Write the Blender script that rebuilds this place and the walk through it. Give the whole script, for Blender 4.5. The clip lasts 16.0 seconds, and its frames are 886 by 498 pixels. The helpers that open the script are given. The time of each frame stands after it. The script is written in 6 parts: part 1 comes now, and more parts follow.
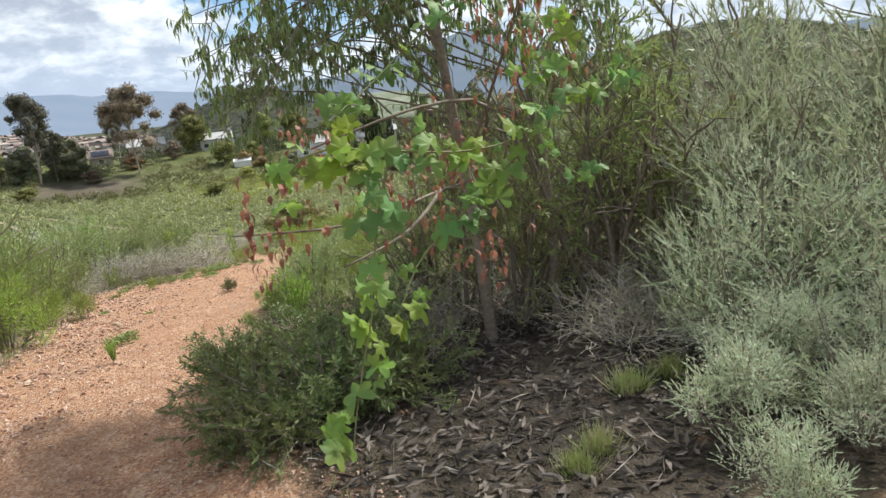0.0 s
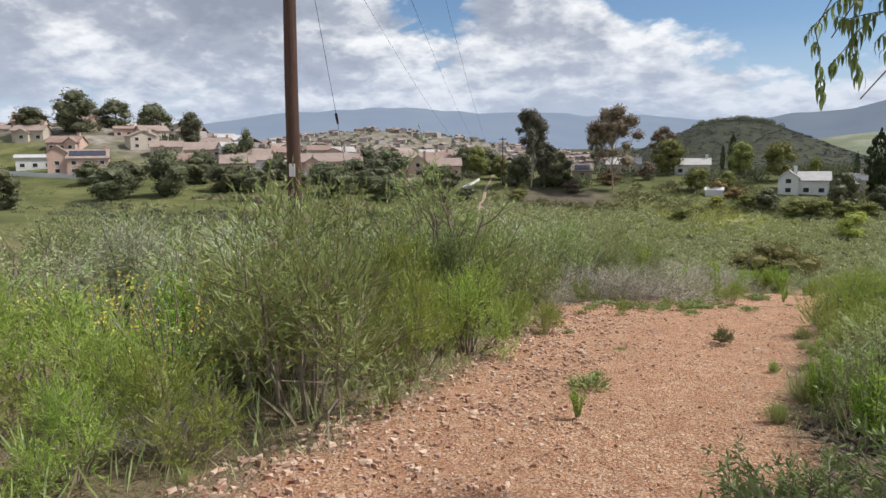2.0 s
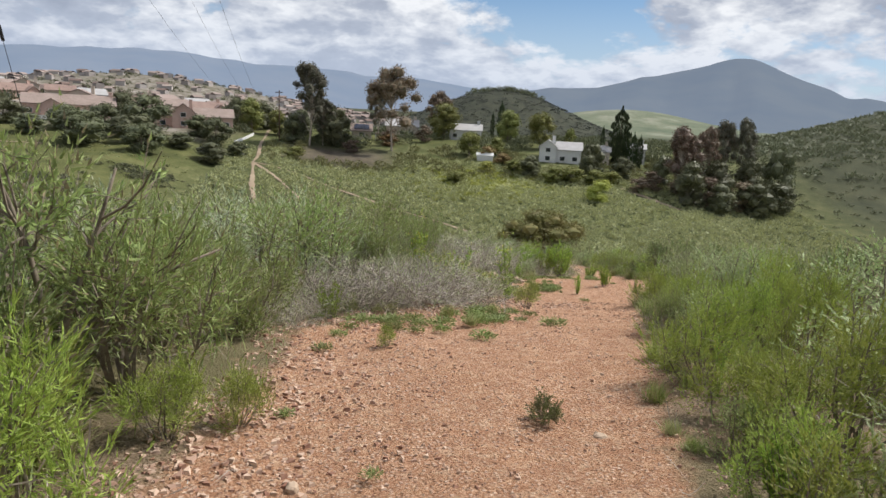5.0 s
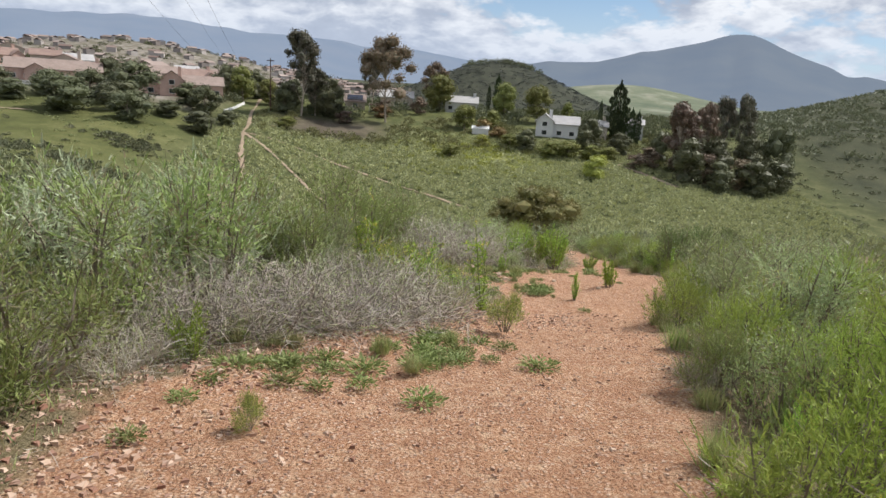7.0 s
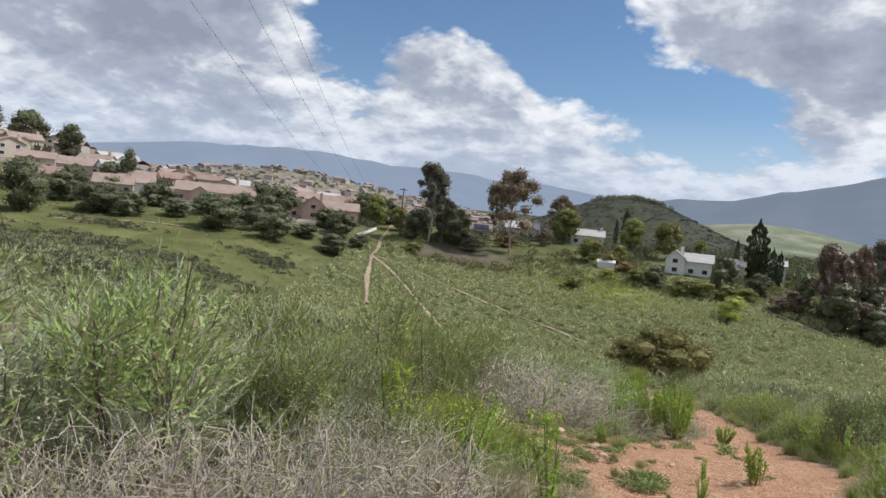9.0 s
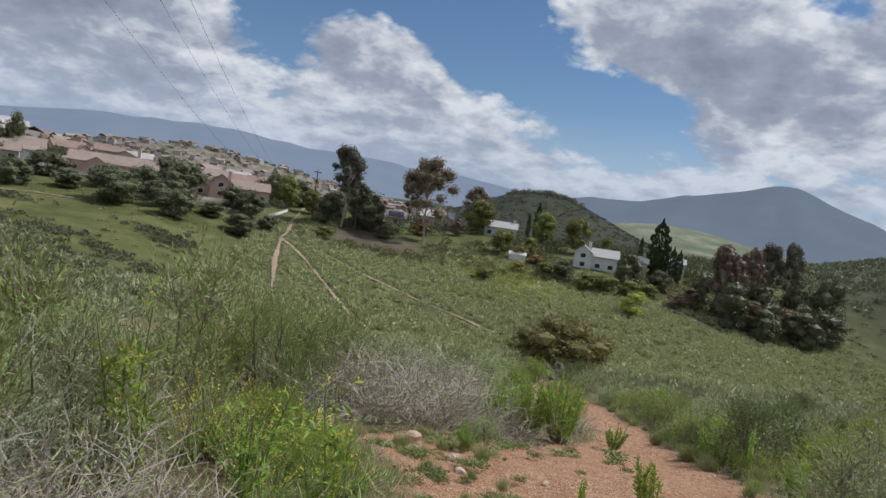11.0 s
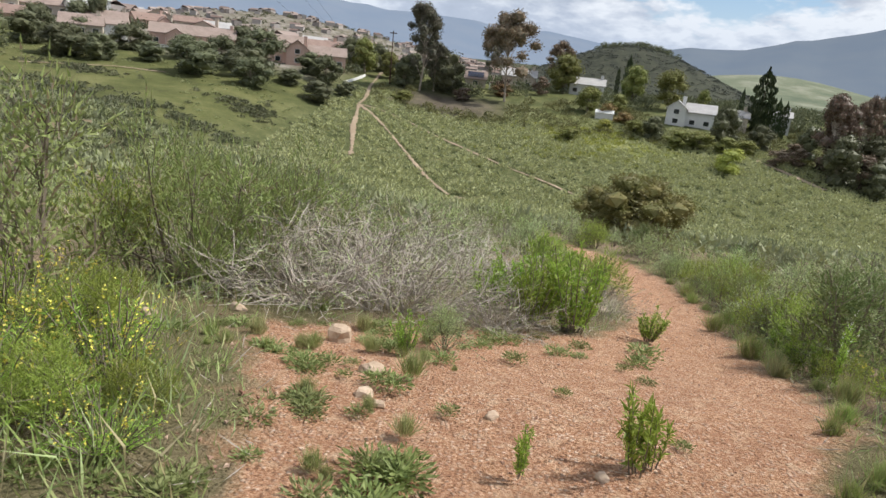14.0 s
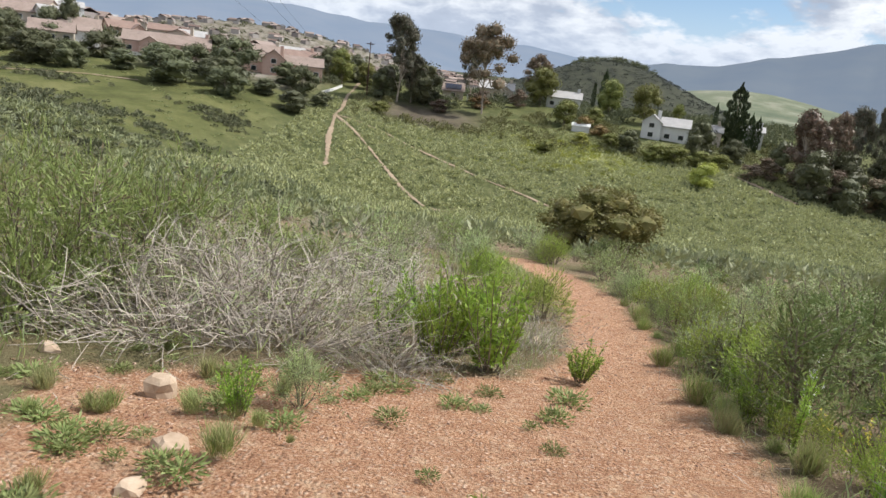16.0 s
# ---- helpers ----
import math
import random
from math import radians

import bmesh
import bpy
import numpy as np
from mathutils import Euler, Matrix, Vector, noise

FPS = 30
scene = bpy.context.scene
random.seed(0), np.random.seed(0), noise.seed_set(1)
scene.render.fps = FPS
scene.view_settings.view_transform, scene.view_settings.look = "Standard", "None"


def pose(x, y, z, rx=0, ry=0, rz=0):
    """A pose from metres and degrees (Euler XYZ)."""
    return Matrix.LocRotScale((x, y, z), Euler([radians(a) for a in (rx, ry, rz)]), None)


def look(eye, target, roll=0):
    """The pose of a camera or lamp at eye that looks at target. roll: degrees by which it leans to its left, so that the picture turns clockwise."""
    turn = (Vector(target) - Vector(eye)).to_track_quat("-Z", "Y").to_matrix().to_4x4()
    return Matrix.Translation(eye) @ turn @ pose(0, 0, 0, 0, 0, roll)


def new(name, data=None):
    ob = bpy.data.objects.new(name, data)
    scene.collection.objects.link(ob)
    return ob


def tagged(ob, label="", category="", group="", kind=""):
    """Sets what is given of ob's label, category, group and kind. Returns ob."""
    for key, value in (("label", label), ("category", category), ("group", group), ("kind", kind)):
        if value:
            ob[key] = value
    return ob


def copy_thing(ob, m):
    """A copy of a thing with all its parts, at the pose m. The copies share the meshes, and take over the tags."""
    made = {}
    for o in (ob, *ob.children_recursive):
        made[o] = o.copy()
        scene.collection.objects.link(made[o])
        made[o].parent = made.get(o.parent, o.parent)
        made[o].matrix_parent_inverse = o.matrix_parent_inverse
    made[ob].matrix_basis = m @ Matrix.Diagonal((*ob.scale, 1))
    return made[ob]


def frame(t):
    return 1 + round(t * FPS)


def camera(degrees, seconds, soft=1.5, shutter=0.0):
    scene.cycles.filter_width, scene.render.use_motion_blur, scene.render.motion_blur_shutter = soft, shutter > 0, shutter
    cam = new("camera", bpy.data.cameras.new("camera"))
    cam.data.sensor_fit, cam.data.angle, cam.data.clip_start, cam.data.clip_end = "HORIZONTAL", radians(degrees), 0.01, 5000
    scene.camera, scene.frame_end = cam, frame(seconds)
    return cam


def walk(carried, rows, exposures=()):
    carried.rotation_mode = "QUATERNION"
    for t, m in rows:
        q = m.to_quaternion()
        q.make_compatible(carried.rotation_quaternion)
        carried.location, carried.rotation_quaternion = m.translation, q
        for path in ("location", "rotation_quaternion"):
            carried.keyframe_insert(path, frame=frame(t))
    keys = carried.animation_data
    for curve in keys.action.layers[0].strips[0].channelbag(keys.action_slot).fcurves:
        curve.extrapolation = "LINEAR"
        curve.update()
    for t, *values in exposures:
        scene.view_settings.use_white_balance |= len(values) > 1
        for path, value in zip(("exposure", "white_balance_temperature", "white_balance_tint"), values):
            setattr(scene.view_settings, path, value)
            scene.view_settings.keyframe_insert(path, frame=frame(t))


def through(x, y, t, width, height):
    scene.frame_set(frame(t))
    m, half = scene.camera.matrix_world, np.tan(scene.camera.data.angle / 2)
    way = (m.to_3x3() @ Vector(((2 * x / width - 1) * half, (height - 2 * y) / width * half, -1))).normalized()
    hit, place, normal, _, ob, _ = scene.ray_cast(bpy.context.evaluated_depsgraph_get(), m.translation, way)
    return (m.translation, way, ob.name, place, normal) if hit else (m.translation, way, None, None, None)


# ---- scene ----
cam = camera(67.92, 16.0)

# seconds, eye x, y, z, pitch (up), yaw (to the left), roll
PATH = (
    (0.0, 0.000, 0.000, 1.500, -12.60, -23.38, -6.07),
    (0.5, 0.111, 0.601, 1.518, -5.78, -10.49, 1.99),
    (1.0, 0.051, 1.205, 1.506, -2.66, 4.18, 6.44),
    (1.5, -0.192, 1.810, 1.368, -6.32, 11.33, 3.54),
    (2.0, -0.378, 2.358, 1.213, -8.12, 14.80, -0.71),
    (2.5, -0.614, 2.831, 1.207, -6.10, 16.52, 0.22),
    (3.0, -0.578, 3.389, 1.196, -7.83, 9.46, 1.54),
    (3.5, -0.546, 3.967, 1.202, -8.52, 3.03, 1.25),
    (4.0, -0.434, 4.679, 1.163, -9.90, -1.38, 0.33),
    (4.5, -0.376, 5.339, 1.112, -10.93, -3.00, 1.42),
    (5.0, -0.231, 6.106, 1.041, -11.32, -4.50, 2.79),
    (5.2, -0.181, 6.393, 0.973, -11.60, -5.50, 3.50),
    (7.5, 0.622, 9.280, 0.696, -13.68, -4.56, 3.76),
    (8.0, 0.772, 9.771, 0.614, -10.40, 1.09, 3.40),
    (8.2, 0.867, 10.002, 0.636, -7.44, 3.75, 3.20),
    (10.3, 1.544, 12.387, 0.269, -2.00, 7.35, 6.26),
    (10.5, 1.623, 12.514, 0.242, -2.79, 4.85, 6.89),
    (11.0, 1.865, 12.969, 0.191, -3.39, -0.93, 8.23),
    (11.5, 2.064, 13.427, 0.131, -3.49, -3.08, 9.00),
    (12.0, 2.250, 13.860, 0.086, -4.66, -1.69, 8.92),
    (12.5, 2.461, 14.343, -0.018, -7.45, 1.54, 8.35),
    (13.0, 2.635, 14.607, -0.034, -10.99, 4.32, 7.31),
    (13.5, 2.827, 14.929, -0.141, -13.94, 5.11, 6.47),
    (14.0, 3.078, 15.294, -0.179, -15.93, 5.11, 5.97),
    (14.5, 3.285, 15.651, -0.227, -16.86, 5.49, 6.24),
    (15.0, 3.412, 15.991, -0.290, -17.30, 8.77, 6.40),
    (15.5, 3.548, 16.274, -0.337, -16.93, 10.62, 6.17),
    (16.0, 3.704, 16.460, -0.316, -14.73, 3.34, 6.66),
)
walk(cam, [(t, pose(x, y, z, 90 + pitch, 0, yaw) @ pose(0, 0, 0, 0, 0, roll)) for t, x, y, z, pitch, yaw, roll in PATH],
     exposures=((0.0, 0.4, 6400, 6), (0.5, 0.6, 6500, 10), (1.0, 0.3, 6500, 10), (2.5, 0.0, 6500, 10), (5.0, 0.0, 6500, 10), (8.2, 0.1, 6500, 10),
                (10.3, -0.36, 6200, 10), (12.0, -0.4, 6200, 10), (13.0, -0.3, 6400, 9), (14.0, 0.12, 6500, 9), (16.0, 0.2, 6500, 9)))

# ---- world and sun ----
SUN_AZ, SUN_EL = radians(75), radians(52)      # clockwise from +y


def nd(nt, kind, x=None, **vals):
    n = nt.nodes.new(kind)
    for k, v in vals.items():
        n.inputs[k].default_value = v
    return n


def math_node(nt, op, a, b=None, c=None, clamp=False):
    n = nt.nodes.new("ShaderNodeMath")
    n.operation, n.use_clamp = op, clamp
    for i, v in enumerate((a, b, c)):
        if v is None:
            continue
        if isinstance(v, (int, float)):
            n.inputs[i].default_value = v
        else:
            nt.links.new(v, n.inputs[i])
    return n.outputs[0]


def mix_col(nt, fac, a, b, mode="MIX"):
    n = nt.nodes.new("ShaderNodeMix")
    n.data_type, n.blend_type = "RGBA", mode
    for i, v in ((0, fac), (6, a), (7, b)):
        if isinstance(v, (int, float)):
            n.inputs[i].default_value = v
        elif isinstance(v, tuple):
            n.inputs[i].default_value = (*v, 1)
        else:
            nt.links.new(v, n.inputs[i])
    return n.outputs[2]


def ramp(nt, fac, *stops):
    n = nt.nodes.new("ShaderNodeValToRGB")
    e = n.color_ramp.elements
    while len(e) < len(stops):
        e.new(0.5)
    for i, (at, c) in enumerate(stops):
        e[i].position = at
        e[i].color = (*c, 1) if isinstance(c, tuple) else (c, c, c, 1)
    nt.links.new(fac, n.inputs[0])
    return n.outputs[0]


def noise_node(nt, vec, scale, detail=4.0, rough=0.55, distort=0.0):
    n = nd(nt, "ShaderNodeTexNoise", Scale=scale, Detail=detail, Roughness=rough, Distortion=distort)
    if vec is not None:
        nt.links.new(vec, n.inputs["Vector"])
    return n.outputs[0]


def vmath(nt, op, a, b=None, scale=None):
    n = nt.nodes.new("ShaderNodeVectorMath")
    n.operation = op
    for i, v in enumerate((a, b)):
        if v is None:
            continue
        if isinstance(v, tuple):
            n.inputs[i].default_value = v
        else:
            nt.links.new(v, n.inputs[i])
    if scale is not None:
        if isinstance(scale, (int, float)):
            n.inputs["Scale"].default_value = scale
        else:
            nt.links.new(scale, n.inputs["Scale"])
    return n


# direction, sharpness and depth of the gaps; negative where the cloud is thicker
SKY_GAPS = ((5, 14, 260, 0.16), (11.5, 10, 700, 0.16), (16.5, 10, 900, 0.12), (-2, 18, 200, 0.16), (-12, 18, 160, 0.14), (-20, 17, 200, 0.10), (29, 19, 500, 0.12),
            (-7, 10, 110, -0.09), (1, 12, 900, -0.05), (27, 12, 160, -0.06), (16, 15.5, 700, -0.10), (-28, 10, 60, -0.11))


def make_world():
    world = bpy.data.worlds.new("sky")
    scene.world = world
    world.use_nodes = True
    nt = world.node_tree
    nt.nodes.clear()
    sky = nt.nodes.new("ShaderNodeTexSky")
    sky.sky_type, sky.sun_disc = "NISHITA", False
    sky.sun_elevation, sky.sun_rotation = SUN_EL, SUN_AZ
    sky.air_density, sky.dust_density, sky.ozone_density = 1.0, 0.0, 5.0
    d = nt.nodes.new("ShaderNodeTexCoord").outputs["Generated"]
    sep = nt.nodes.new("ShaderNodeSeparateXYZ")
    nt.links.new(d, sep.inputs[0])
    up = math_node(nt, "MAXIMUM", sep.outputs[2], 0.0)
    lift = math_node(nt, "DIVIDE", 1.0, math_node(nt, "ADD", up, 0.42))
    flat = vmath(nt, "SCALE", d, scale=lift).outputs[0]
    p = vmath(nt, "ADD", flat, (3.1, 1.7, 0.4)).outputs[0]
    def density(q):
        big = noise_node(nt, q, 1.25, 3.0, 0.5)
        cell = nd(nt, "ShaderNodeTexVoronoi", Scale=3.6, Detail=3.0, Roughness=0.55, Lacunarity=2.3)
        cell.normalize = True
        warp = nd(nt, "ShaderNodeTexNoise", Scale=3.0, Detail=5.0, Roughness=0.6)
        nt.links.new(q, warp.inputs["Vector"])
        nt.links.new(vmath(nt, "ADD", q, vmath(nt, "SCALE", warp.outputs["Color"], scale=0.22).outputs[0]).outputs[0], cell.inputs["Vector"])
        puff = math_node(nt, "SUBTRACT", 1.0, cell.outputs["Distance"])
        fine = noise_node(nt, q, 9.0, 7.0, 0.6)
        soft = math_node(nt, "MULTIPLY_ADD", fine, 0.16, math_node(nt, "MULTIPLY", puff, 0.42))
        return math_node(nt, "ADD", math_node(nt, "MULTIPLY", big, 0.55), math_node(nt, "SUBTRACT", soft, 0.12))

    dens = density(p)
    above = density(vmath(nt, "ADD", p, (0.035, -0.02, 0.06)).outputs[0])
    lit = math_node(nt, "MULTIPLY_ADD", math_node(nt, "SUBTRACT", dens, above), 5.2, 0.47)
    # open blue gaps ahead, and the banks of cloud on both sides of them
    gap = 0.0
    for az, el, sharp, amount in SKY_GAPS:
        a, e = radians(az), radians(el)
        dot = vmath(nt, "DOT_PRODUCT", d, (math.sin(a) * math.cos(e), math.cos(a) * math.cos(e), math.sin(e))).outputs["Value"]
        lobe = math_node(nt, "POWER", math_node(nt, "MAXIMUM", dot, 0.0), float(sharp))
        gap = math_node(nt, "MULTIPLY_ADD", lobe, amount, gap)
    dens = math_node(nt, "SUBTRACT", dens, gap)
    mask = ramp(nt, dens, (0.45, 0.0), (0.50, 1.0))
    thick = math_node(nt, "MULTIPLY_ADD", dens, -1.5, 0.98)
    shade = math_node(nt, "ADD", math_node(nt, "MULTIPLY", lit, 0.75), thick)
    cloud = ramp(nt, shade, (0.15, (3.1, 3.5, 4.4)), (0.42, (4.3, 4.75, 5.7)), (0.72, (9.3, 9.5, 9.8)))
    col = mix_col(nt, mask, sky.outputs[0], cloud)
    haze = ramp(nt, up, (0.0, 0.75), (0.07, 0.5), (0.17, 0.0))
    col = mix_col(nt, haze, col, (5.2, 6.1, 7.7))
    bg = nd(nt, "ShaderNodeBackground", Strength=0.1)
    nt.links.new(col, bg.inputs[0])
    out = nt.nodes.new("ShaderNodeOutputWorld")
    nt.links.new(bg.outputs[0], out.inputs[0])


make_world()
sun = new("sun", bpy.data.lights.new("sun", "SUN"))
sun.data.energy, sun.data.angle, sun.data.color = 4.5, radians(3), (1.0, 0.96, 0.9)
SUN_DIR = Vector((math.sin(SUN_AZ) * math.cos(SUN_EL), math.cos(SUN_AZ) * math.cos(SUN_EL), math.sin(SUN_EL)))
sun.matrix_world = look(SUN_DIR * 100, (0, 0, 0))

# ---- materials ----
def base_mat(name, rough=0.85, spec=0.3):
    m = bpy.data.materials.new(name)
    m.use_nodes = True
    nt = m.node_tree
    b = nt.nodes["Principled BSDF"]
    b.inputs["Roughness"].default_value = rough
    b.inputs["Specular IOR Level"].default_value = spec
    return m, nt, b


def bump(nt, b, height, strength, dist):
    n = nd(nt, "ShaderNodeBump", Strength=strength, Distance=dist)
    nt.links.new(height, n.inputs["Height"])
    nt.links.new(n.outputs[0], b.inputs["Normal"])


def position(nt):
    return nt.nodes.new("ShaderNodeNewGeometry").outputs["Position"]


def leaf_mat(name, a, b, c=None, rough=0.55, through=0.3, dry=None, dry_share=0.0):
    """Foliage: each blade takes its own tone between a and b, patches of the plant drift towards c, a share is dry."""
    m, nt, pr = base_mat(name, rough, 0.35)
    if through > 0:
        a, b, c = [tuple(min(0.85, v * w) for v, w in zip(k, (1.48, 1.4, 1.5))) if k else k for k in (a, b, c)]
    geo = nt.nodes.new("ShaderNodeNewGeometry")
    isl = geo.outputs["Random Per Island"]
    obj = nt.nodes.new("ShaderNodeObjectInfo").outputs["Random"]
    col = mix_col(nt, isl, a, b)
    if c:
        patch = noise_node(nt, geo.outputs["Position"], 1.7, 3)
        col = mix_col(nt, ramp(nt, patch, (0.42, 0.0), (0.62, 0.9)), col, c)
    if dry:
        col = mix_col(nt, ramp(nt, math_node(nt, "FRACT", math_node(nt, "MULTIPLY", isl, 37.0)),
                               (1 - dry_share, 0.0), (min(1.0, 1.002 - dry_share), 1.0)), col, dry)
    hsv = nd(nt, "ShaderNodeHueSaturation", Saturation=1.0)
    nt.links.new(col, hsv.inputs["Color"])
    nt.links.new(math_node(nt, "MULTIPLY_ADD", obj, 0.4, 0.8), hsv.inputs["Value"])
    nt.links.new(math_node(nt, "MULTIPLY_ADD", obj, 0.03, 0.485), hsv.inputs["Hue"])
    nt.links.new(hsv.outputs[0], pr.inputs["Base Color"])
    tr = nt.nodes.new("ShaderNodeBsdfTranslucent")
    nt.links.new(hsv.outputs[0], tr.inputs[0])
    mixer = nd(nt, "ShaderNodeMixShader", Fac=through)
    nt.links.new(pr.outputs[0], mixer.inputs[1])
    nt.links.new(tr.outputs[0], mixer.inputs[2])
    nt.links.new(mixer.outputs[0], nt.nodes["Material Output"].inputs[0])
    return m


def plain_mat(name, a, b, scale=6.0, rough=0.8, relief=0.3, dist=0.01, metal=0.0, spec=0.3, stretch=None):
    """A surface whose colour drifts between a and b at two scales, with fine relief."""
    m, nt, pr = base_mat(name, rough, spec)
    vec = position(nt)
    if stretch:
        mp = nt.nodes.new("ShaderNodeMapping")
        mp.inputs["Scale"].default_value = stretch
        nt.links.new(vec, mp.inputs[0])
        vec = mp.outputs[0]
    n1, n2 = noise_node(nt, vec, scale, 6, 0.6), noise_node(nt, vec, scale * 0.13, 3)
    f = math_node(nt, "ADD", math_node(nt, "MULTIPLY", n1, 0.6), math_node(nt, "MULTIPLY", n2, 0.4))
    nt.links.new(ramp(nt, f, (0.35, a), (0.65, b)), pr.inputs["Base Color"])
    pr.inputs["Metallic"].default_value = metal
    bump(nt, pr, n1, relief, dist)
    return m


def ground_mat():
    m, nt, pr = base_mat("ground_soil", 0.95, 0.1)
    vec = position(nt)
    at = nt.nodes.new("ShaderNodeAttribute")
    at.attribute_name = "trodden"
    edge = noise_node(nt, vec, 3.5, 5, 0.65)
    mask = ramp(nt, math_node(nt, "ADD", at.outputs["Fac"], math_node(nt, "MULTIPLY_ADD", edge, 1.5, -0.70)), (0.2, 0.0), (0.75, 1.0))
    grain, fine, wide = noise_node(nt, vec, 55, 6, 0.7), noise_node(nt, vec, 210, 3, 0.7), noise_node(nt, vec, 0.9, 4)
    dirt = ramp(nt, grain, (0.34, (0.14, 0.06, 0.032)), (0.5, (0.46, 0.245, 0.14)), (0.66, (0.75, 0.53, 0.37)))
    cells = nd(nt, "ShaderNodeTexVoronoi", Scale=38.0)
    nt.links.new(vec, cells.inputs["Vector"])
    chip = ramp(nt, cells.outputs["Distance"], (0.25, 1.0), (0.55, 0.0))
    tone = nt.nodes.new("ShaderNodeSeparateColor")
    nt.links.new(cells.outputs["Color"], tone.inputs[0])
    few = ramp(nt, tone.outputs[0], (0.3, 0.0), (0.4, 1.0))
    chip = math_node(nt, "MULTIPLY", chip, few)
    dirt = mix_col(nt, math_node(nt, "MULTIPLY", chip, 0.95), dirt, ramp(nt, tone.outputs[1], (0.2, (0.26, 0.14, 0.09)), (0.8, (0.76, 0.58, 0.45))))
    dirt = mix_col(nt, ramp(nt, wide, (0.35, 0.0), (0.7, 0.4)), dirt, (0.46, 0.26, 0.15))
    blot = noise_node(nt, vec, 4.5, 5, 0.65)
    dirt = mix_col(nt, ramp(nt, blot, (0.42, 0.0), (0.6, 0.42)), dirt, (0.33, 0.165, 0.10))
    dirt = mix_col(nt, ramp(nt, noise_node(nt, vec, 11.0, 4, 0.7), (0.52, 0.0), (0.68, 0.6)), dirt, (0.64, 0.46, 0.31))
    litter = ramp(nt, grain, (0.3, (0.10, 0.072, 0.048)), (0.5, (0.24, 0.175, 0.115)), (0.75, (0.44, 0.35, 0.25)))
    green = ramp(nt, noise_node(nt, vec, 0.35, 4), (0.40, 0.0), (0.60, 0.5))
    litter = mix_col(nt, green, litter, (0.12, 0.14, 0.05))
    at2 = nt.nodes.new("ShaderNodeAttribute")
    at2.attribute_name = "meadow"
    mead = ramp(nt, noise_node(nt, vec, 0.07, 9, 0.72), (0.3, (0.05, 0.058, 0.024)), (0.48, (0.105, 0.115, 0.042)), (0.68, (0.19, 0.185, 0.08)))
    litter = mix_col(nt, at2.outputs["Fac"], litter, mead)
    at3 = nt.nodes.new("ShaderNodeAttribute")
    at3.attribute_name = "chaparral"
    litter = mix_col(nt, at3.outputs["Fac"], litter, ramp(nt, noise_node(nt, vec, 0.12, 6, 0.7), (0.35, (0.036, 0.041, 0.032)), (0.65, (0.07, 0.075, 0.052))))
    at4 = nt.nodes.new("ShaderNodeAttribute")
    at4.attribute_name = "open_slope"
    litter = mix_col(nt, at4.outputs["Fac"], litter, ramp(nt, noise_node(nt, vec, 0.3, 7, 0.7), (0.35, (0.06, 0.072, 0.03)), (0.5, (0.095, 0.108, 0.045)), (0.65, (0.18, 0.18, 0.085))))
    for name, stops in (("yards", ((0.35, (0.10, 0.10, 0.06)), (0.5, (0.19, 0.17, 0.135)), (0.65, (0.33, 0.30, 0.27)))),
                        # second entry: shade of the gum tree, painted as near-black ground
                        ("gum_shade", ((0.35, (0.03, 0.025, 0.02)), (0.5, (0.055, 0.045, 0.036)), (0.65, (0.10, 0.085, 0.068)))),
                        ("bare_bank", ((0.35, (0.065, 0.05, 0.04)), (0.5, (0.11, 0.088, 0.07)), (0.65, (0.17, 0.14, 0.11)))),
                        ("sun_patch", ((0.35, (0.15, 0.17, 0.05)), (0.5, (0.25, 0.27, 0.08)), (0.65, (0.34, 0.34, 0.12)))),
                        ("hazy_hill", ((0.35, (0.10, 0.125, 0.085)), (0.55, (0.17, 0.19, 0.13)), (0.7, (0.28, 0.28, 0.22))))):
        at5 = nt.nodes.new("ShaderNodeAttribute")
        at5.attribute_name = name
        litter = mix_col(nt, at5.outputs["Fac"], litter, ramp(nt, noise_node(nt, vec, {"hazy_hill": 0.012, "gum_shade": 9.0}.get(name, 0.09), 6, 0.7), *stops))
    nt.links.new(mix_col(nt, mask, litter, dirt), pr.inputs["Base Color"])
    rough_soil = math_node(nt, "ADD", grain, math_node(nt, "MULTIPLY", fine, 0.35))
    bump(nt, pr, math_node(nt, "MULTIPLY_ADD", chip, 0.6, rough_soil), 0.9, 0.025)
    return m


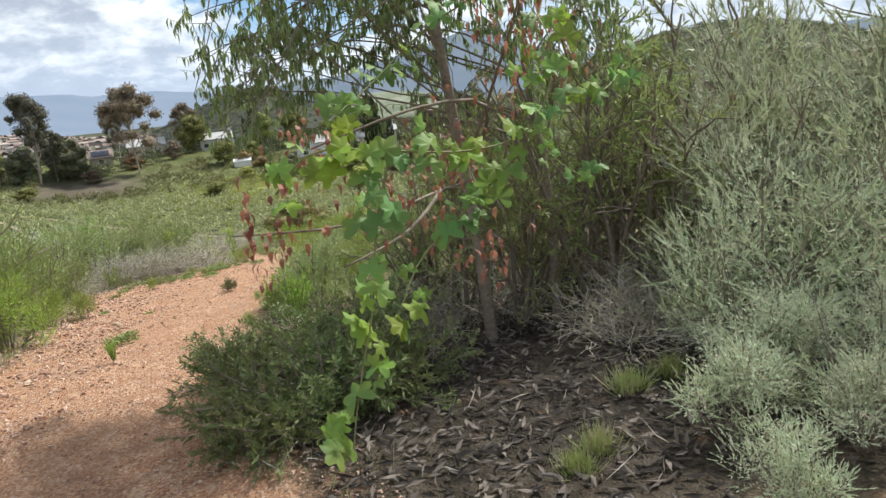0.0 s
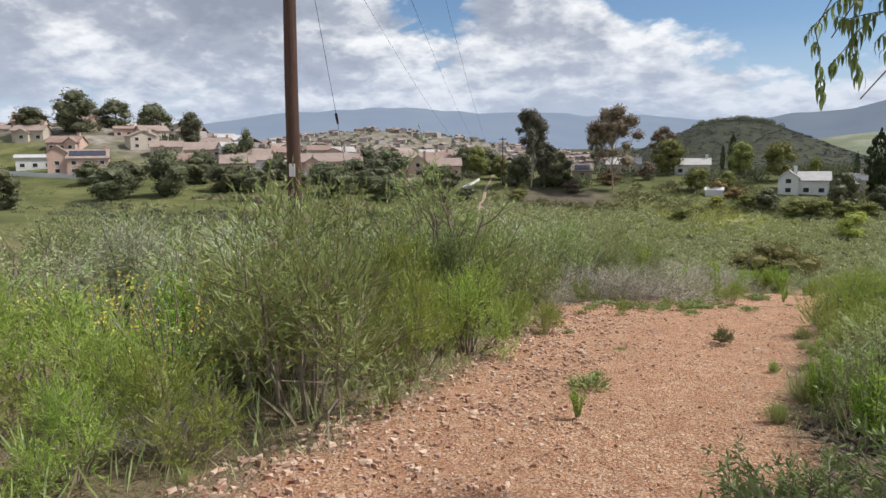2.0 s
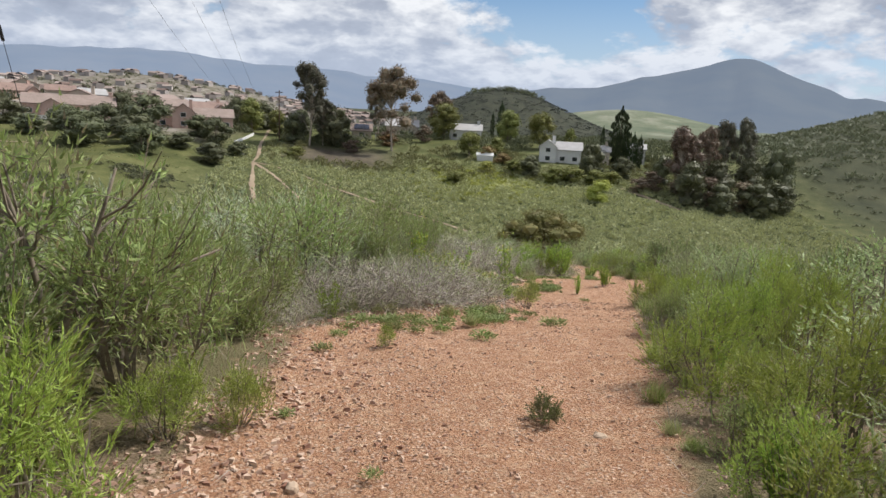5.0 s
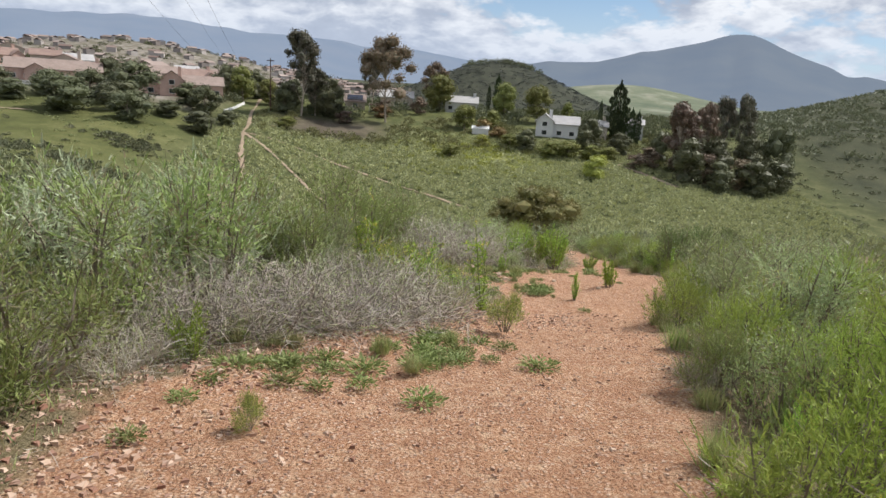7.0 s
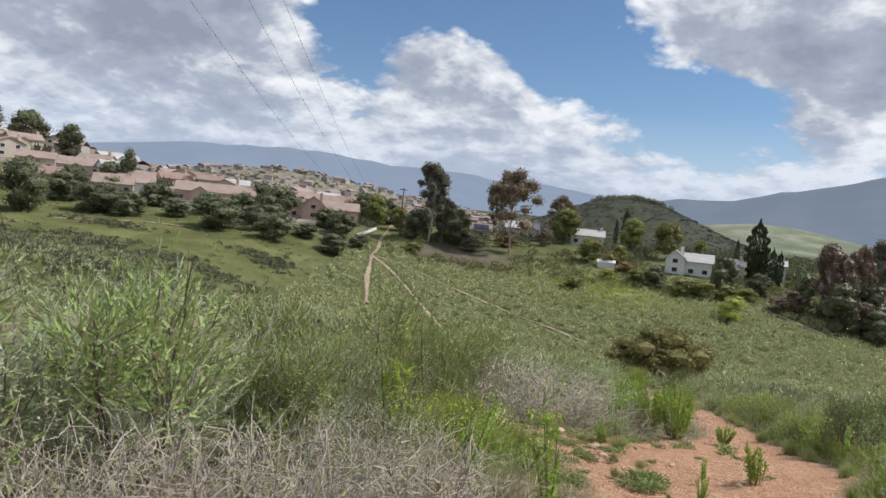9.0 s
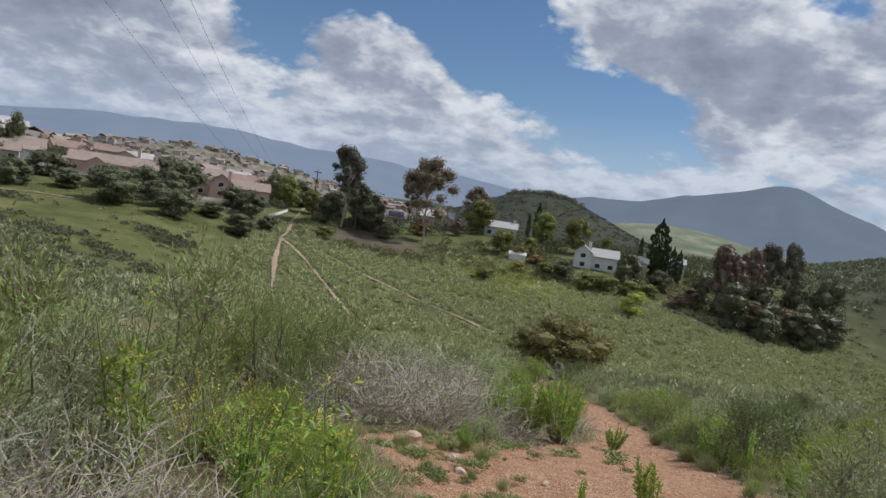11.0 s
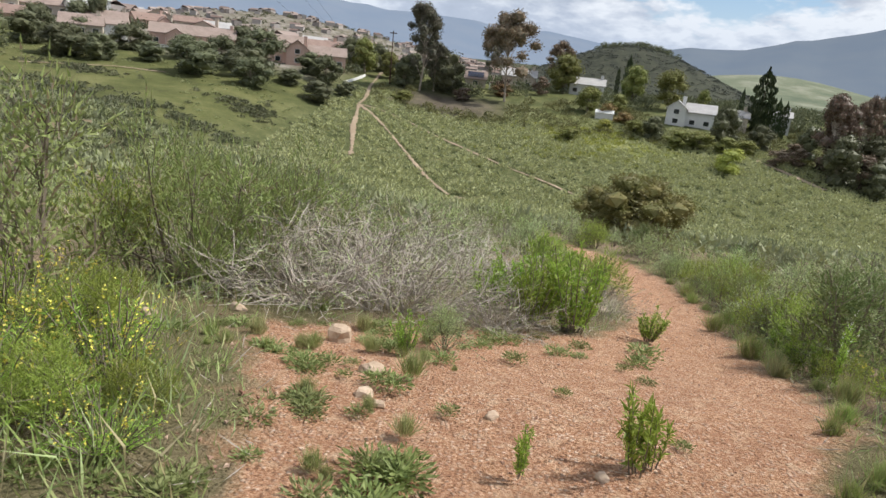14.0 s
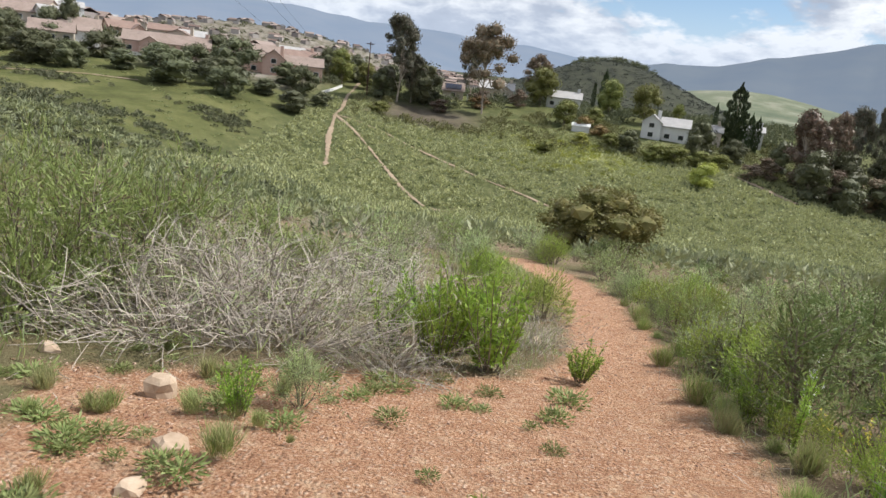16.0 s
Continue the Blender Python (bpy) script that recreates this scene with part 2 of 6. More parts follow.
M = dict(
    ground=ground_mat(),
    broom=leaf_mat("broom_shoots", (0.13, 0.18, 0.055), (0.26, 0.33, 0.105), (0.20, 0.25, 0.08), dry=(0.27, 0.215, 0.125), dry_share=0.12),
    sage=leaf_mat("sage_leaves", (0.18, 0.235, 0.105), (0.34, 0.40, 0.205), (0.24, 0.31, 0.10), dry=(0.34, 0.29, 0.18), dry_share=0.1),
    bright=leaf_mat("bright_leaves", (0.14, 0.24, 0.03), (0.27, 0.38, 0.07), through=0.4),
    dark=leaf_mat("dark_leaves", (0.075, 0.12, 0.036), (0.165, 0.22, 0.075), (0.13, 0.15, 0.05)),
    dead=leaf_mat("dead_twigs", (0.33, 0.28, 0.22), (0.60, 0.54, 0.46), (0.42, 0.38, 0.33), rough=0.9, through=0.0),
    stem=plain_mat("bark", (0.14, 0.11, 0.08), (0.30, 0.255, 0.20), 30, 0.9, 0.6, 0.004),
    yellow=leaf_mat("yellow_petals", (0.42, 0.37, 0.05), (0.6, 0.54, 0.12), through=0.3),
    white=leaf_mat("white_petals", (0.75, 0.74, 0.66), (0.85, 0.85, 0.8), through=0.2),
    grass=leaf_mat("grass_blades", (0.13, 0.19, 0.045), (0.26, 0.32, 0.10), (0.25, 0.27, 0.12), dry=(0.42, 0.36, 0.2), dry_share=0.2),
    pole=plain_mat("creosoted_wood", (0.05, 0.028, 0.022), (0.125, 0.07, 0.052), 9, 0.85, 0.6, 0.01, stretch=(8, 8, 0.5)),
)

# ---- the lie of the land ----
def ease(a, b, x):
    t = np.clip((x - a) / (b - a), 0, 1)
    return t * t * (3 - 2 * t)


FALL_Y = (-400, -60, -20, 0, 3, 6.5, 10, 14, 16.5, 19, 21.5, 30, 43, 80, 110, 136, 150, 175, 200, 217, 232, 255, 300, 600, 1500, 3000, 6000)
FALL_Z = (30, 4, 1.6, 0, -.3, -.52, -.88, -1.32, -1.82, -2.08, -2.65, -4.1, -6.7, -15.5, -21.5, -25, -23.6, -19.5, -15.8, -12.4, -9.5, -7, -7.5, -20, -10, 20, 20)


def land(x, y):
    """Height of the ground: down the near hillside, over the valley floor and up the slope below the houses."""
    x, y = np.asarray(x, float), np.asarray(y, float)
    z = np.interp(y, FALL_Y, FALL_Z)
    far = ease(25, 110, y) * (1 - ease(300, 600, y))
    z = z * (1 - far * (.17 * ease(-10, -40, x) + .27 * ease(-40, -70, x) + .1 * ease(-70, -130, x)))
    z = z - far * 5. * ease(55, 110, x) * (1 - ease(200, 240, y))
    z = z + 46 * np.exp(-(((x - 92) / 88) ** 2 + ((y - 600) / 90) ** 2))
    z = z + 40 * np.exp(-(((x - 340) / 110) ** 2 + ((y - 330) / 120) ** 2))
    z = z + 46 * np.exp(-(((x - 470) / 210) ** 2 + ((y - 1350) / 200) ** 2))
    z = z + 38 * np.exp(-(((x + 430) / 170) ** 2 + ((y - 500) / 230) ** 2)) + 16 * np.exp(-(((x + 250) / 80) ** 2 + ((y - 265) / 70) ** 2))
    z = z + 60 * np.exp(-(((x + 430) / 280) ** 2 + ((y - 1150) / 340) ** 2))
    return z


LEFT_Y, LEFT_X = (-8, 0, 4.8, 6.2, 7.5, 9.4, 11, 12.6, 14, 15, 16.8, 17.4, 18.6, 20, 20.8, 21.5, 22.3, 25, 28, 31.5, 36), \
                 (-3.0, -2.6, -2.2, -1.8, -1.6, -1.3, -1.1, -1.2, 0.0, 1.1, 2.0, 2.15, 1.8, 1.2, 2.6, 4.1, 4.65, 5.0, 5.0, 4.5, 3.6)
RIGHT_Y, RIGHT_X = (-8, 0, 4, 7.4, 10.4, 12, 14.7, 18.7, 19.6, 21.7, 24.7, 28, 31.5, 36), (0.2, 0.7, 0.3, 0.8, 1.7, 2.35, 3.2, 5.0, 5.5, 5.55, 6.0, 6.0, 5.5, 4.6)


def trail_in(x, y):
    """How far inside the trail a place is, in metres; negative outside."""
    inside = np.minimum(x - np.interp(y, LEFT_Y, LEFT_X), np.interp(y, RIGHT_Y, RIGHT_X) - x)
    return np.where((y > 34) | (y < -8), -5.0, inside)


def mesh_from(name, verts, faces, mat=None, smooth=False):
    me = bpy.data.meshes.new(name)
    me.from_pydata(np.asarray(verts).tolist(), [], faces if isinstance(faces, list) else faces.tolist())
    if mat:
        me.materials.append(mat)
    if smooth:
        me.shade_smooth()
    me.update()
    return me


def steps(lo, hi, fine, reach, grow):
    mid = np.arange(lo, hi + 1e-6, fine)
    out, d, x = [], fine, hi
    while x < reach:
        d *= grow
        x += d
        out.append(x)
    low, d, x = [], fine, lo
    while x > -reach:
        d *= grow
        x -= d
        low.append(x)
    return np.array(low[::-1] + list(mid) + out)


def bumps(x, y):
    """Small unevenness of the soil."""
    return 0.022 * np.sin(x * 2.9 + 1.3 * np.sin(y * 1.7)) * np.sin(y * 2.3 + np.sin(x * 1.9)) + 0.012 * np.sin(x * 7.1 + y * 3.3) * np.sin(y * 6.3 - x * 2.2)


def build_ground():
    xs, ys = steps(-6, 9, 0.25, 4800, 1.07), steps(0, 30, 0.25, 4800, 1.05)
    ys = ys[ys > -900]
    X, Y = np.meshgrid(xs, ys)
    ins = trail_in(X, Y)
    near = (1 - ease(40, 90, Y))
    Z = land(X, Y) + near * bumps(X, Y) - 0.05 * ease(-0.1, 0.5, ins)
    rnd = np.random.RandomState(4)
    Z += 0.012 * (rnd.rand(*X.shape) - 0.5) * near
    n, m = X.shape
    idx = np.arange(n * m).reshape(n, m)
    faces = np.stack([idx[:-1, :-1], idx[:-1, 1:], idx[1:, 1:], idx[1:, :-1]], -1).reshape(-1, 4)
    me = mesh_from("ground", np.stack([X, Y, Z], -1).reshape(-1, 3), faces, M["ground"], True)
    a = me.attributes.new("trodden", "FLOAT", "POINT")
    a.data.foreach_set("value", ease(-0.25, 0.25, ins).ravel())
    a = me.attributes.new("meadow", "FLOAT", "POINT")
    a.data.foreach_set("value", (ease(50, 90, Y)).ravel())
    a = me.attributes.new("chaparral", "FLOAT", "POINT")
    a.data.foreach_set("value", np.clip(np.maximum(ease(380, 480, Y) * (1 - ease(800, 1000, Y)) * ease(-160, -60, X) * (1 - ease(330, 420, X)), np.maximum(0.75 * ease(285, 330, Y), 0.8 * ease(100, 150, X) * ease(60, 110, Y))), 0, 1).ravel())
    a = me.attributes.new("open_slope", "FLOAT", "POINT")
    a.data.foreach_set("value", (ease(75, 120, Y) * (1 - ease(222, 250, Y)) * ease(-62, -42, X) * (1 - ease(105, 150, X)) + 0.3 * ease(950, 1100, Y) * ease(60, 220, X) * (1 - ease(1700, 2200, Y))).ravel())
    a = me.attributes.new("yards", "FLOAT", "POINT")
    a.data.foreach_set("value", (ease(206, 222, Y + 0.12 * X + 14) * (1 - ease(-62, -48, X)) * (1 - ease(1500, 2200, Y))).ravel())
    # soil around the gum tree darkened to stand for its shade
    a = me.attributes.new("gum_shade", "FLOAT", "POINT")
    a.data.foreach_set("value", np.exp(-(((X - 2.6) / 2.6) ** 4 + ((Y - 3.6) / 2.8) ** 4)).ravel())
    a = me.attributes.new("bare_bank", "FLOAT", "POINT")
    a.data.foreach_set("value", (0.9 * np.exp(-(((X + 17) / 17) ** 4 + ((Y - 213) / 12) ** 4))).ravel())
    # sunlit patch of the upper slope, painted as yellow-green ground
    a = me.attributes.new("sun_patch", "FLOAT", "POINT")
    a.data.foreach_set("value", (0.9 * np.exp(-(((X - 22 - (205 - Y) * 0.5) / 15) ** 2 + ((Y - 196) / 17) ** 2))).ravel())
    # distant hill paled: haze is mixed into its grass colour
    a = me.attributes.new("hazy_hill", "FLOAT", "POINT")
    a.data.foreach_set("value", (ease(900, 1050, Y) * ease(60, 220, X) * (1 - ease(1900, 2400, Y))).ravel())
    return tagged(new("ground", me), "reddish trail soil, leaf litter and grassy hillside", "ground", kind="structure")


build_ground()

# ---- plants ----
RND = np.random.RandomState(11)


def unit(v):
    return v / np.maximum(np.linalg.norm(v, axis=-1, keepdims=True), 1e-9)


def blades(base, dirs, length, width, bend=0.25, rnd=RND):
    """Pointed, bent blades of four corners each. Returns corners and faces."""
    n = len(base)
    length, width = np.broadcast_to(length, n)[:, None], np.broadcast_to(width, n)[:, None]
    side = unit(np.cross(dirs, unit(rnd.normal(size=(n, 3)))))
    off = unit(np.cross(dirs, side)) * bend
    mid = base + dirs * length * 0.5 + off * length * 0.25
    tip = base + dirs * length + off * length * rnd.uniform(-0.6, 1.0, (n, 1))
    v = np.stack([base, mid + side * width * 0.5, tip, mid - side * width * 0.5], 1)
    return v.reshape(-1, 3), (np.arange(n)[:, None] * 4 + [0, 1, 2, 3]).tolist()


def needles(base, dirs, length, width, rnd=RND):
    """Narrow pointed leaves of three corners each. Returns corners and faces."""
    n = len(base)
    length, width = np.broadcast_to(length, n)[:, None], np.broadcast_to(width, n)[:, None]
    side = unit(np.cross(dirs, unit(rnd.normal(size=(n, 3))))) * width * 0.5
    v = np.stack([base - side, base + side, base + dirs * length], 1)
    return v.reshape(-1, 3), (np.arange(n)[:, None] * 3 + [0, 1, 2]).tolist()


def tubes(paths, r0, r1, sides=4):
    """Tapered tubes along polylines."""
    vs, fs, at = [], [], 0
    ang = np.arange(sides) * 2 * np.pi / sides
    for n, p in enumerate(paths):
        p = np.asarray(p, float)
        a = r0[n] if hasattr(r0, "__len__") else r0
        b = r1[n] if hasattr(r1, "__len__") else r1
        t = unit(np.gradient(p, axis=0))
        u = unit(np.cross(t, (0.31, 0.95, 0.05)))
        w = np.cross(t, u)
        r = np.linspace(a, b, len(p))[:, None, None]
        ring = p[:, None] + r * (np.cos(ang)[None, :, None] * u[:, None] + np.sin(ang)[None, :, None] * w[:, None])
        vs.append(ring.reshape(-1, 3))
        for i in range(len(p) - 1):
            for j in range(sides):
                j2 = (j + 1) % sides
                fs.append([at + i * sides + j, at + i * sides + j2, at + (i + 1) * sides + j2, at + (i + 1) * sides + j])
        fs.append([at + (len(p) - 1) * sides + j for j in range(sides)])
        at += len(p) * sides
    return np.concatenate(vs), fs


def join(*pieces):
    vs, fs, at = [], [], 0
    for v, f in pieces:
        vs.append(v)
        fs += [[i + at for i in q] for q in f]
        at += len(v)
    return np.concatenate(vs), fs


def thing(name, label, category, group="", kind=""):
    ob = new(name)
    ob.empty_display_size = 0.1
    return tagged(ob, label, category, group, kind)


def part(name, vf, mat, parent, label="", smooth=False):
    ob = new(name, mesh_from(name, vf[0], vf[1], mat, smooth))
    ob.parent = parent
    if name == "branchwork":
        return tagged(ob, kind="stuff")
    return tagged(ob, label) if label else ob


def curve_paths(n, spread, h, curl, rnd, pts=5, base_r=0.05, up=1.0):
    """Stems that rise from a small base, lean out by spread and curl."""
    az = rnd.uniform(0, 2 * np.pi, n)
    lean = spread * np.sqrt(rnd.rand(n))
    d = np.stack([np.cos(az) * np.sin(lean), np.sin(az) * np.sin(lean), np.cos(lean) * up], -1)
    start = np.stack([np.cos(az), np.sin(az), 0 * az], -1) * base_r * rnd.rand(n, 1)
    L = h * rnd.uniform(0.55, 1.0, n)[:, None]
    paths, p, seg = [start], start, L / (pts - 1)
    wob = rnd.normal(size=(n, 3)) * curl
    for _ in range(pts - 1):
        d = unit(d + wob * 0.5 + rnd.normal(size=(n, 3)) * curl * 0.5 + np.array([0, 0, 0.06]))
        p = p + d * seg
        paths.append(p)
    return np.stack(paths, 1)


def along(paths, n, rnd, lo=0.35, hi=1.0):
    """n places on the paths and their directions."""
    k = rnd.randint(0, len(paths), n)
    s = rnd.uniform(lo, hi, n) * (paths.shape[1] - 1.001)
    i = s.astype(int)
    fr = (s - i)[:, None]
    a, b = paths[k, i], paths[k, i + 1]
    return a + (b - a) * fr, unit(b - a)


def twigs(paths, n, length, rnd, lo=0.25, spread=0.6, pts=4, curl=0.15):
    base, d = along(paths, n, rnd, lo)
    d = unit(d + rnd.normal(size=(n, 3)) * spread)
    out, p = [base], base
    L = (length * rnd.uniform(0.5, 1.0, n))[:, None] / (pts - 1)
    for _ in range(pts - 1):
        d = unit(d + rnd.normal(size=(n, 3)) * curl)
        p = p + d * L
        out.append(p)
    return np.stack(out, 1)


def knob():
    bm = bmesh.new()
    bmesh.ops.create_icosphere(bm, subdivisions=1, radius=1.0)
    v, f = np.array([q.co[:] for q in bm.verts]), [[q.index for q in p.verts] for p in bm.faces]
    bm.free()
    return v, f


KNOB = knob()


def plumed_shrub(rnd, root, mat, leaves, width, lobes, lobe_r, tall, plumes, plume_len, leaf_len, rise):
    """A shrub one metre high: woody stems to rounded lobes, each lobe covered in plumes of narrow leaves."""
    az, rr = rnd.uniform(0, 2 * np.pi, lobes), 0.34 * np.sqrt(rnd.rand(lobes))
    z = np.where(rr > 0.24, rnd.uniform(0.16, 0.46, lobes), rnd.uniform(0.42, 0.74, lobes))
    c = np.stack([np.cos(az) * rr, np.sin(az) * rr, z], -1)
    big = lobe_r * rnd.uniform(0.65, 1.25, lobes)
    foot = c * np.array([0.25, 0.25, 0])
    stems = np.stack([foot, foot * 0.6 + c * np.array([0.45, 0.45, 0.4]), c * np.array([0.85, 0.85, 0.8]), c + np.array([0, 0, 0.12])], 1)
    stems[:, 1:3] += rnd.normal(size=(lobes, 2, 3)) * 0.025
    fork = twigs(stems, lobes * 4, 0.34, rnd, 0.3, 0.5, 4, 0.2)
    k = rnd.randint(0, lobes, plumes)
    o = unit(rnd.normal(size=(plumes, 3)) + np.array([0, 0, 0.25]))
    base = c[k] + o * big[k][:, None] * rnd.uniform(0.35, 0.95, (plumes, 1)) * np.array([1, 1, tall])
    base[:, 2] = np.maximum(base[:, 2], 0.02)
    d = unit(o * (1 - rise) + np.array([0, 0, rise]) + rnd.normal(size=(plumes, 3)) * 0.2)
    L = plume_len * rnd.uniform(0.5, 1.5, plumes)
    part("branchwork", join(tubes(stems, 0.010, 0.004, 3), ribbons(fork, 0.008, 0.003, rnd), needles((base - d * 0.05)[::2], d[::2], (L + 0.05)[::2], 0.005, rnd)), M["stem"], root)
    q = rnd.randint(0, plumes, leaves)
    at = rnd.rand(leaves)[:, None]
    p = base[q] + d[q] * L[q][:, None] * at
    way = unit(d[q] + rnd.normal(size=(leaves, 3)) * 0.5 * (1.15 - at))
    n = leaves // 3
    k = rnd.randint(0, lobes, n)
    o = unit(rnd.normal(size=(n, 3)))
    fill = c[k] + o * (big[k] * rnd.rand(n) ** 0.5 * 0.9)[:, None] * np.array([1, 1, tall])
    fill[:, 2] = np.maximum(fill[:, 2], 0.01)
    inner = unit(o * 0.6 + rnd.normal(size=(n, 3)) * 0.5 + np.array([0, 0, 0.4]))
    part("foliage", join(needles(p, way, leaf_len * rnd.uniform(0.5, 1.4, leaves), width, rnd), needles(fill, inner, leaf_len * 1.15, width * 1.4, rnd)), M[mat], root)


def ribbons(paths, w0, w1, rnd):
    """Thin flat strips along polylines, for twigs too fine to show their roundness."""
    n, m = paths.shape[:2]
    t = unit(np.gradient(paths, axis=1))
    side = unit(np.cross(t, unit(rnd.normal(size=(n, 1, 3))))) * np.linspace(w0, w1, m)[None, :, None] * 0.5
    v = np.stack([paths - side, paths + side], 2).reshape(-1, 3)
    k = np.arange(n)[:, None] * m * 2
    f = []
    for i in range(m - 1):
        f += (k + [2 * i, 2 * i + 1, 2 * i + 3, 2 * i + 2]).tolist()
    return v, f


def make_broom(rnd, root, mat="broom", shoots=6600, stems=28):
    plumed_shrub(rnd, root, mat, shoots, 0.0056 * math.sqrt(8000 / shoots), stems // 2, 0.17, 1.45, 300, 0.17, 0.042, 0.6)


def make_sage(rnd, root, mat="sage", shoots=6600, leaf=1.0):
    plumed_shrub(rnd, root, mat, shoots, 0.0068 * math.sqrt(8000 / shoots) * leaf, 15, 0.2, 1.05, 330, 0.13, 0.034 * leaf, 0.45)


def make_thicket(rnd, root):
    s = curve_paths(9, 0.5, 0.95, 0.14, rnd, 7, 0.1)
    tw = twigs(s, 60, 0.4, rnd, 0.2, 0.55, 5, 0.2)
    fine = twigs(tw, 220, 0.16, rnd, 0.2, 0.6, 3)
    for p in s:
        part("stem", tubes([p], 0.016, 0.004, 5), M["stem"], root, "dark branching stem", True)
    part("branchwork", join(tubes(tw, 0.005, 0.002, 4), tubes(fine, 0.002, 0.001, 3)), M["stem"], root)
    b, d = along(fine, 2600, rnd, 0.0)
    part("foliage", blades(b, unit(d + rnd.normal(size=d.shape) * 0.5), rnd.uniform(0.02, 0.05, len(b)), 0.008, 0.2, rnd), M["broom"], root)


def make_dead(rnd, root):
    s = curve_paths(70, 1.25, 0.95, 0.24, rnd, 6, 0.3)
    tw = twigs(s, 620, 0.5, rnd, 0.1, 0.8, 4, 0.4)
    tagged(part("brushwood", join(tubes(s[::2], 0.006, 0.002, 3), ribbons(s[1::2], 0.009, 0.004, rnd), ribbons(tw, 0.0062, 0.0026, rnd)), M["dead"], root), kind="stuff")
    b, d = along(tw, 900, rnd, 0.3)
    part("foliage", needles(b, unit(d + rnd.normal(size=d.shape) * 0.5), rnd.uniform(0.04, 0.09, len(b)), 0.008, rnd), M["sage"], root, "sparse grey-green leaves")


def make_leafy(rnd, root, mat="bright", n=1500, leaf=0.10, wide=0.02, stems=26, spread=0.5):
    s = curve_paths(stems, spread, 0.92, 0.07, rnd, 6, 0.1)
    part("branchwork", tubes(s, 0.010, 0.004, 4), M["stem"], root)
    b, d = along(s, n, rnd, 0.12)
    d = unit(d * 0.7 + rnd.normal(size=d.shape) * 0.6 + np.array([0, 0, 0.15]))
    part("foliage", blades(b, d, rnd.uniform(0.5, 1.0, n) * leaf, wide, 0.35, rnd), M[mat], root)


def make_flowering(rnd, root):
    make_leafy(rnd, root, "bright", 1500, 0.09, 0.010, 40, 0.85)
    s = curve_paths(40, 0.85, 1.0, 0.07, rnd, 5, 0.1)
    b, d = along(s, 260, rnd, 0.75)
    part("blossom", blades(b, unit(rnd.normal(size=b.shape) + np.array([0, 0, 1.0])), 0.026, 0.02, 0.2, rnd), M["yellow"], root, "small yellow flowers")


def make_stalk(rnd, root, petals="yellow"):
    s = curve_paths(5, 0.22, 1.0, 0.05, rnd, 7, 0.05)
    tw = twigs(s, 22, 0.22, rnd, 0.45, 0.45)
    part("branchwork", join(tubes(s, 0.007, 0.003, 4), tubes(tw, 0.003, 0.0015, 3)), M["greenstem"], root)
    b, d = along(s, 300, rnd, 0.03, 0.8)
    b2, d2 = along(tw, 120, rnd, 0.1)
    b, d = np.concatenate([b, b2]), np.concatenate([d, d2])
    part("foliage", blades(b, unit(d * 0.5 + rnd.normal(size=d.shape) * 0.6), rnd.uniform(0.03, 0.09, len(b)), 0.017, 0.4, rnd), M["bright"], root)
    b, d = along(tw, 150, rnd, 0.8)
    part("blossom", blades(b, unit(rnd.normal(size=b.shape) + np.array([0, 0, 0.6])), 0.013, 0.011, 0.2, rnd), M[petals], root, petals + " flowers")


def make_rosette(rnd, root, mat="weed"):
    n = 190
    az = rnd.uniform(0, 2 * np.pi, n)
    el = rnd.uniform(0.05, 1.0, n)
    d = np.stack([np.cos(az) * np.cos(el), np.sin(az) * np.cos(el), np.sin(el)], -1)
    b = np.stack([np.cos(az), np.sin(az), 0 * az], -1) * rnd.uniform(0, 0.8, (n, 1)) + rnd.rand(n, 1) * np.array([0, 0, 0.35])
    part("foliage", blades(b, d, rnd.uniform(0.15, 0.42, n), rnd.uniform(0.06, 0.13, n), 0.5, rnd), M[mat], root)
    s = curve_paths(8, 0.9, 0.7, 0.1, rnd, 4, 0.3)
    part("branchwork", tubes(s, 0.02, 0.01, 3), M["greenstem"], root)


def make_tuft(rnd, root, mat="grass"):
    n = 420
    az = rnd.uniform(0, 2 * np.pi, n)
    r = np.sqrt(rnd.rand(n)) * 0.22
    lean = rnd.normal(0, 0.3, n)
    d = unit(np.stack([np.cos(az) * lean, np.sin(az) * lean, np.ones(n)], -1))
    b = np.stack([np.cos(az) * r, np.sin(az) * r, 0 * az - 0.02], -1)
    part("grass_clump", blades(b, d, rnd.uniform(0.45, 1.0, n), 0.014, 0.35, rnd), M[mat], root)


def make_bush(rnd, root, mat="dark", n=6000, leaf=0.07, wide=0.016, flat=0.75):
    s = curve_paths(46, 1.35, 0.9, 0.15, rnd, 6, 0.12)
    s[:, :, 2] *= flat
    tw = twigs(s, 300, 0.3, rnd, 0.4, 0.6, 3)
    part("branchwork", join(tubes(s, 0.012, 0.004, 4), tubes(tw, 0.004, 0.002, 3)), M["stem"], root)
    b, d = along(tw, n, rnd, 0.05)
    d = unit(d * 0.6 + rnd.normal(size=d.shape) * 0.5)
    part("foliage", blades(b, d, rnd.uniform(0.5, 1.0, n) * leaf, wide, 0.3, rnd), M[mat], root)


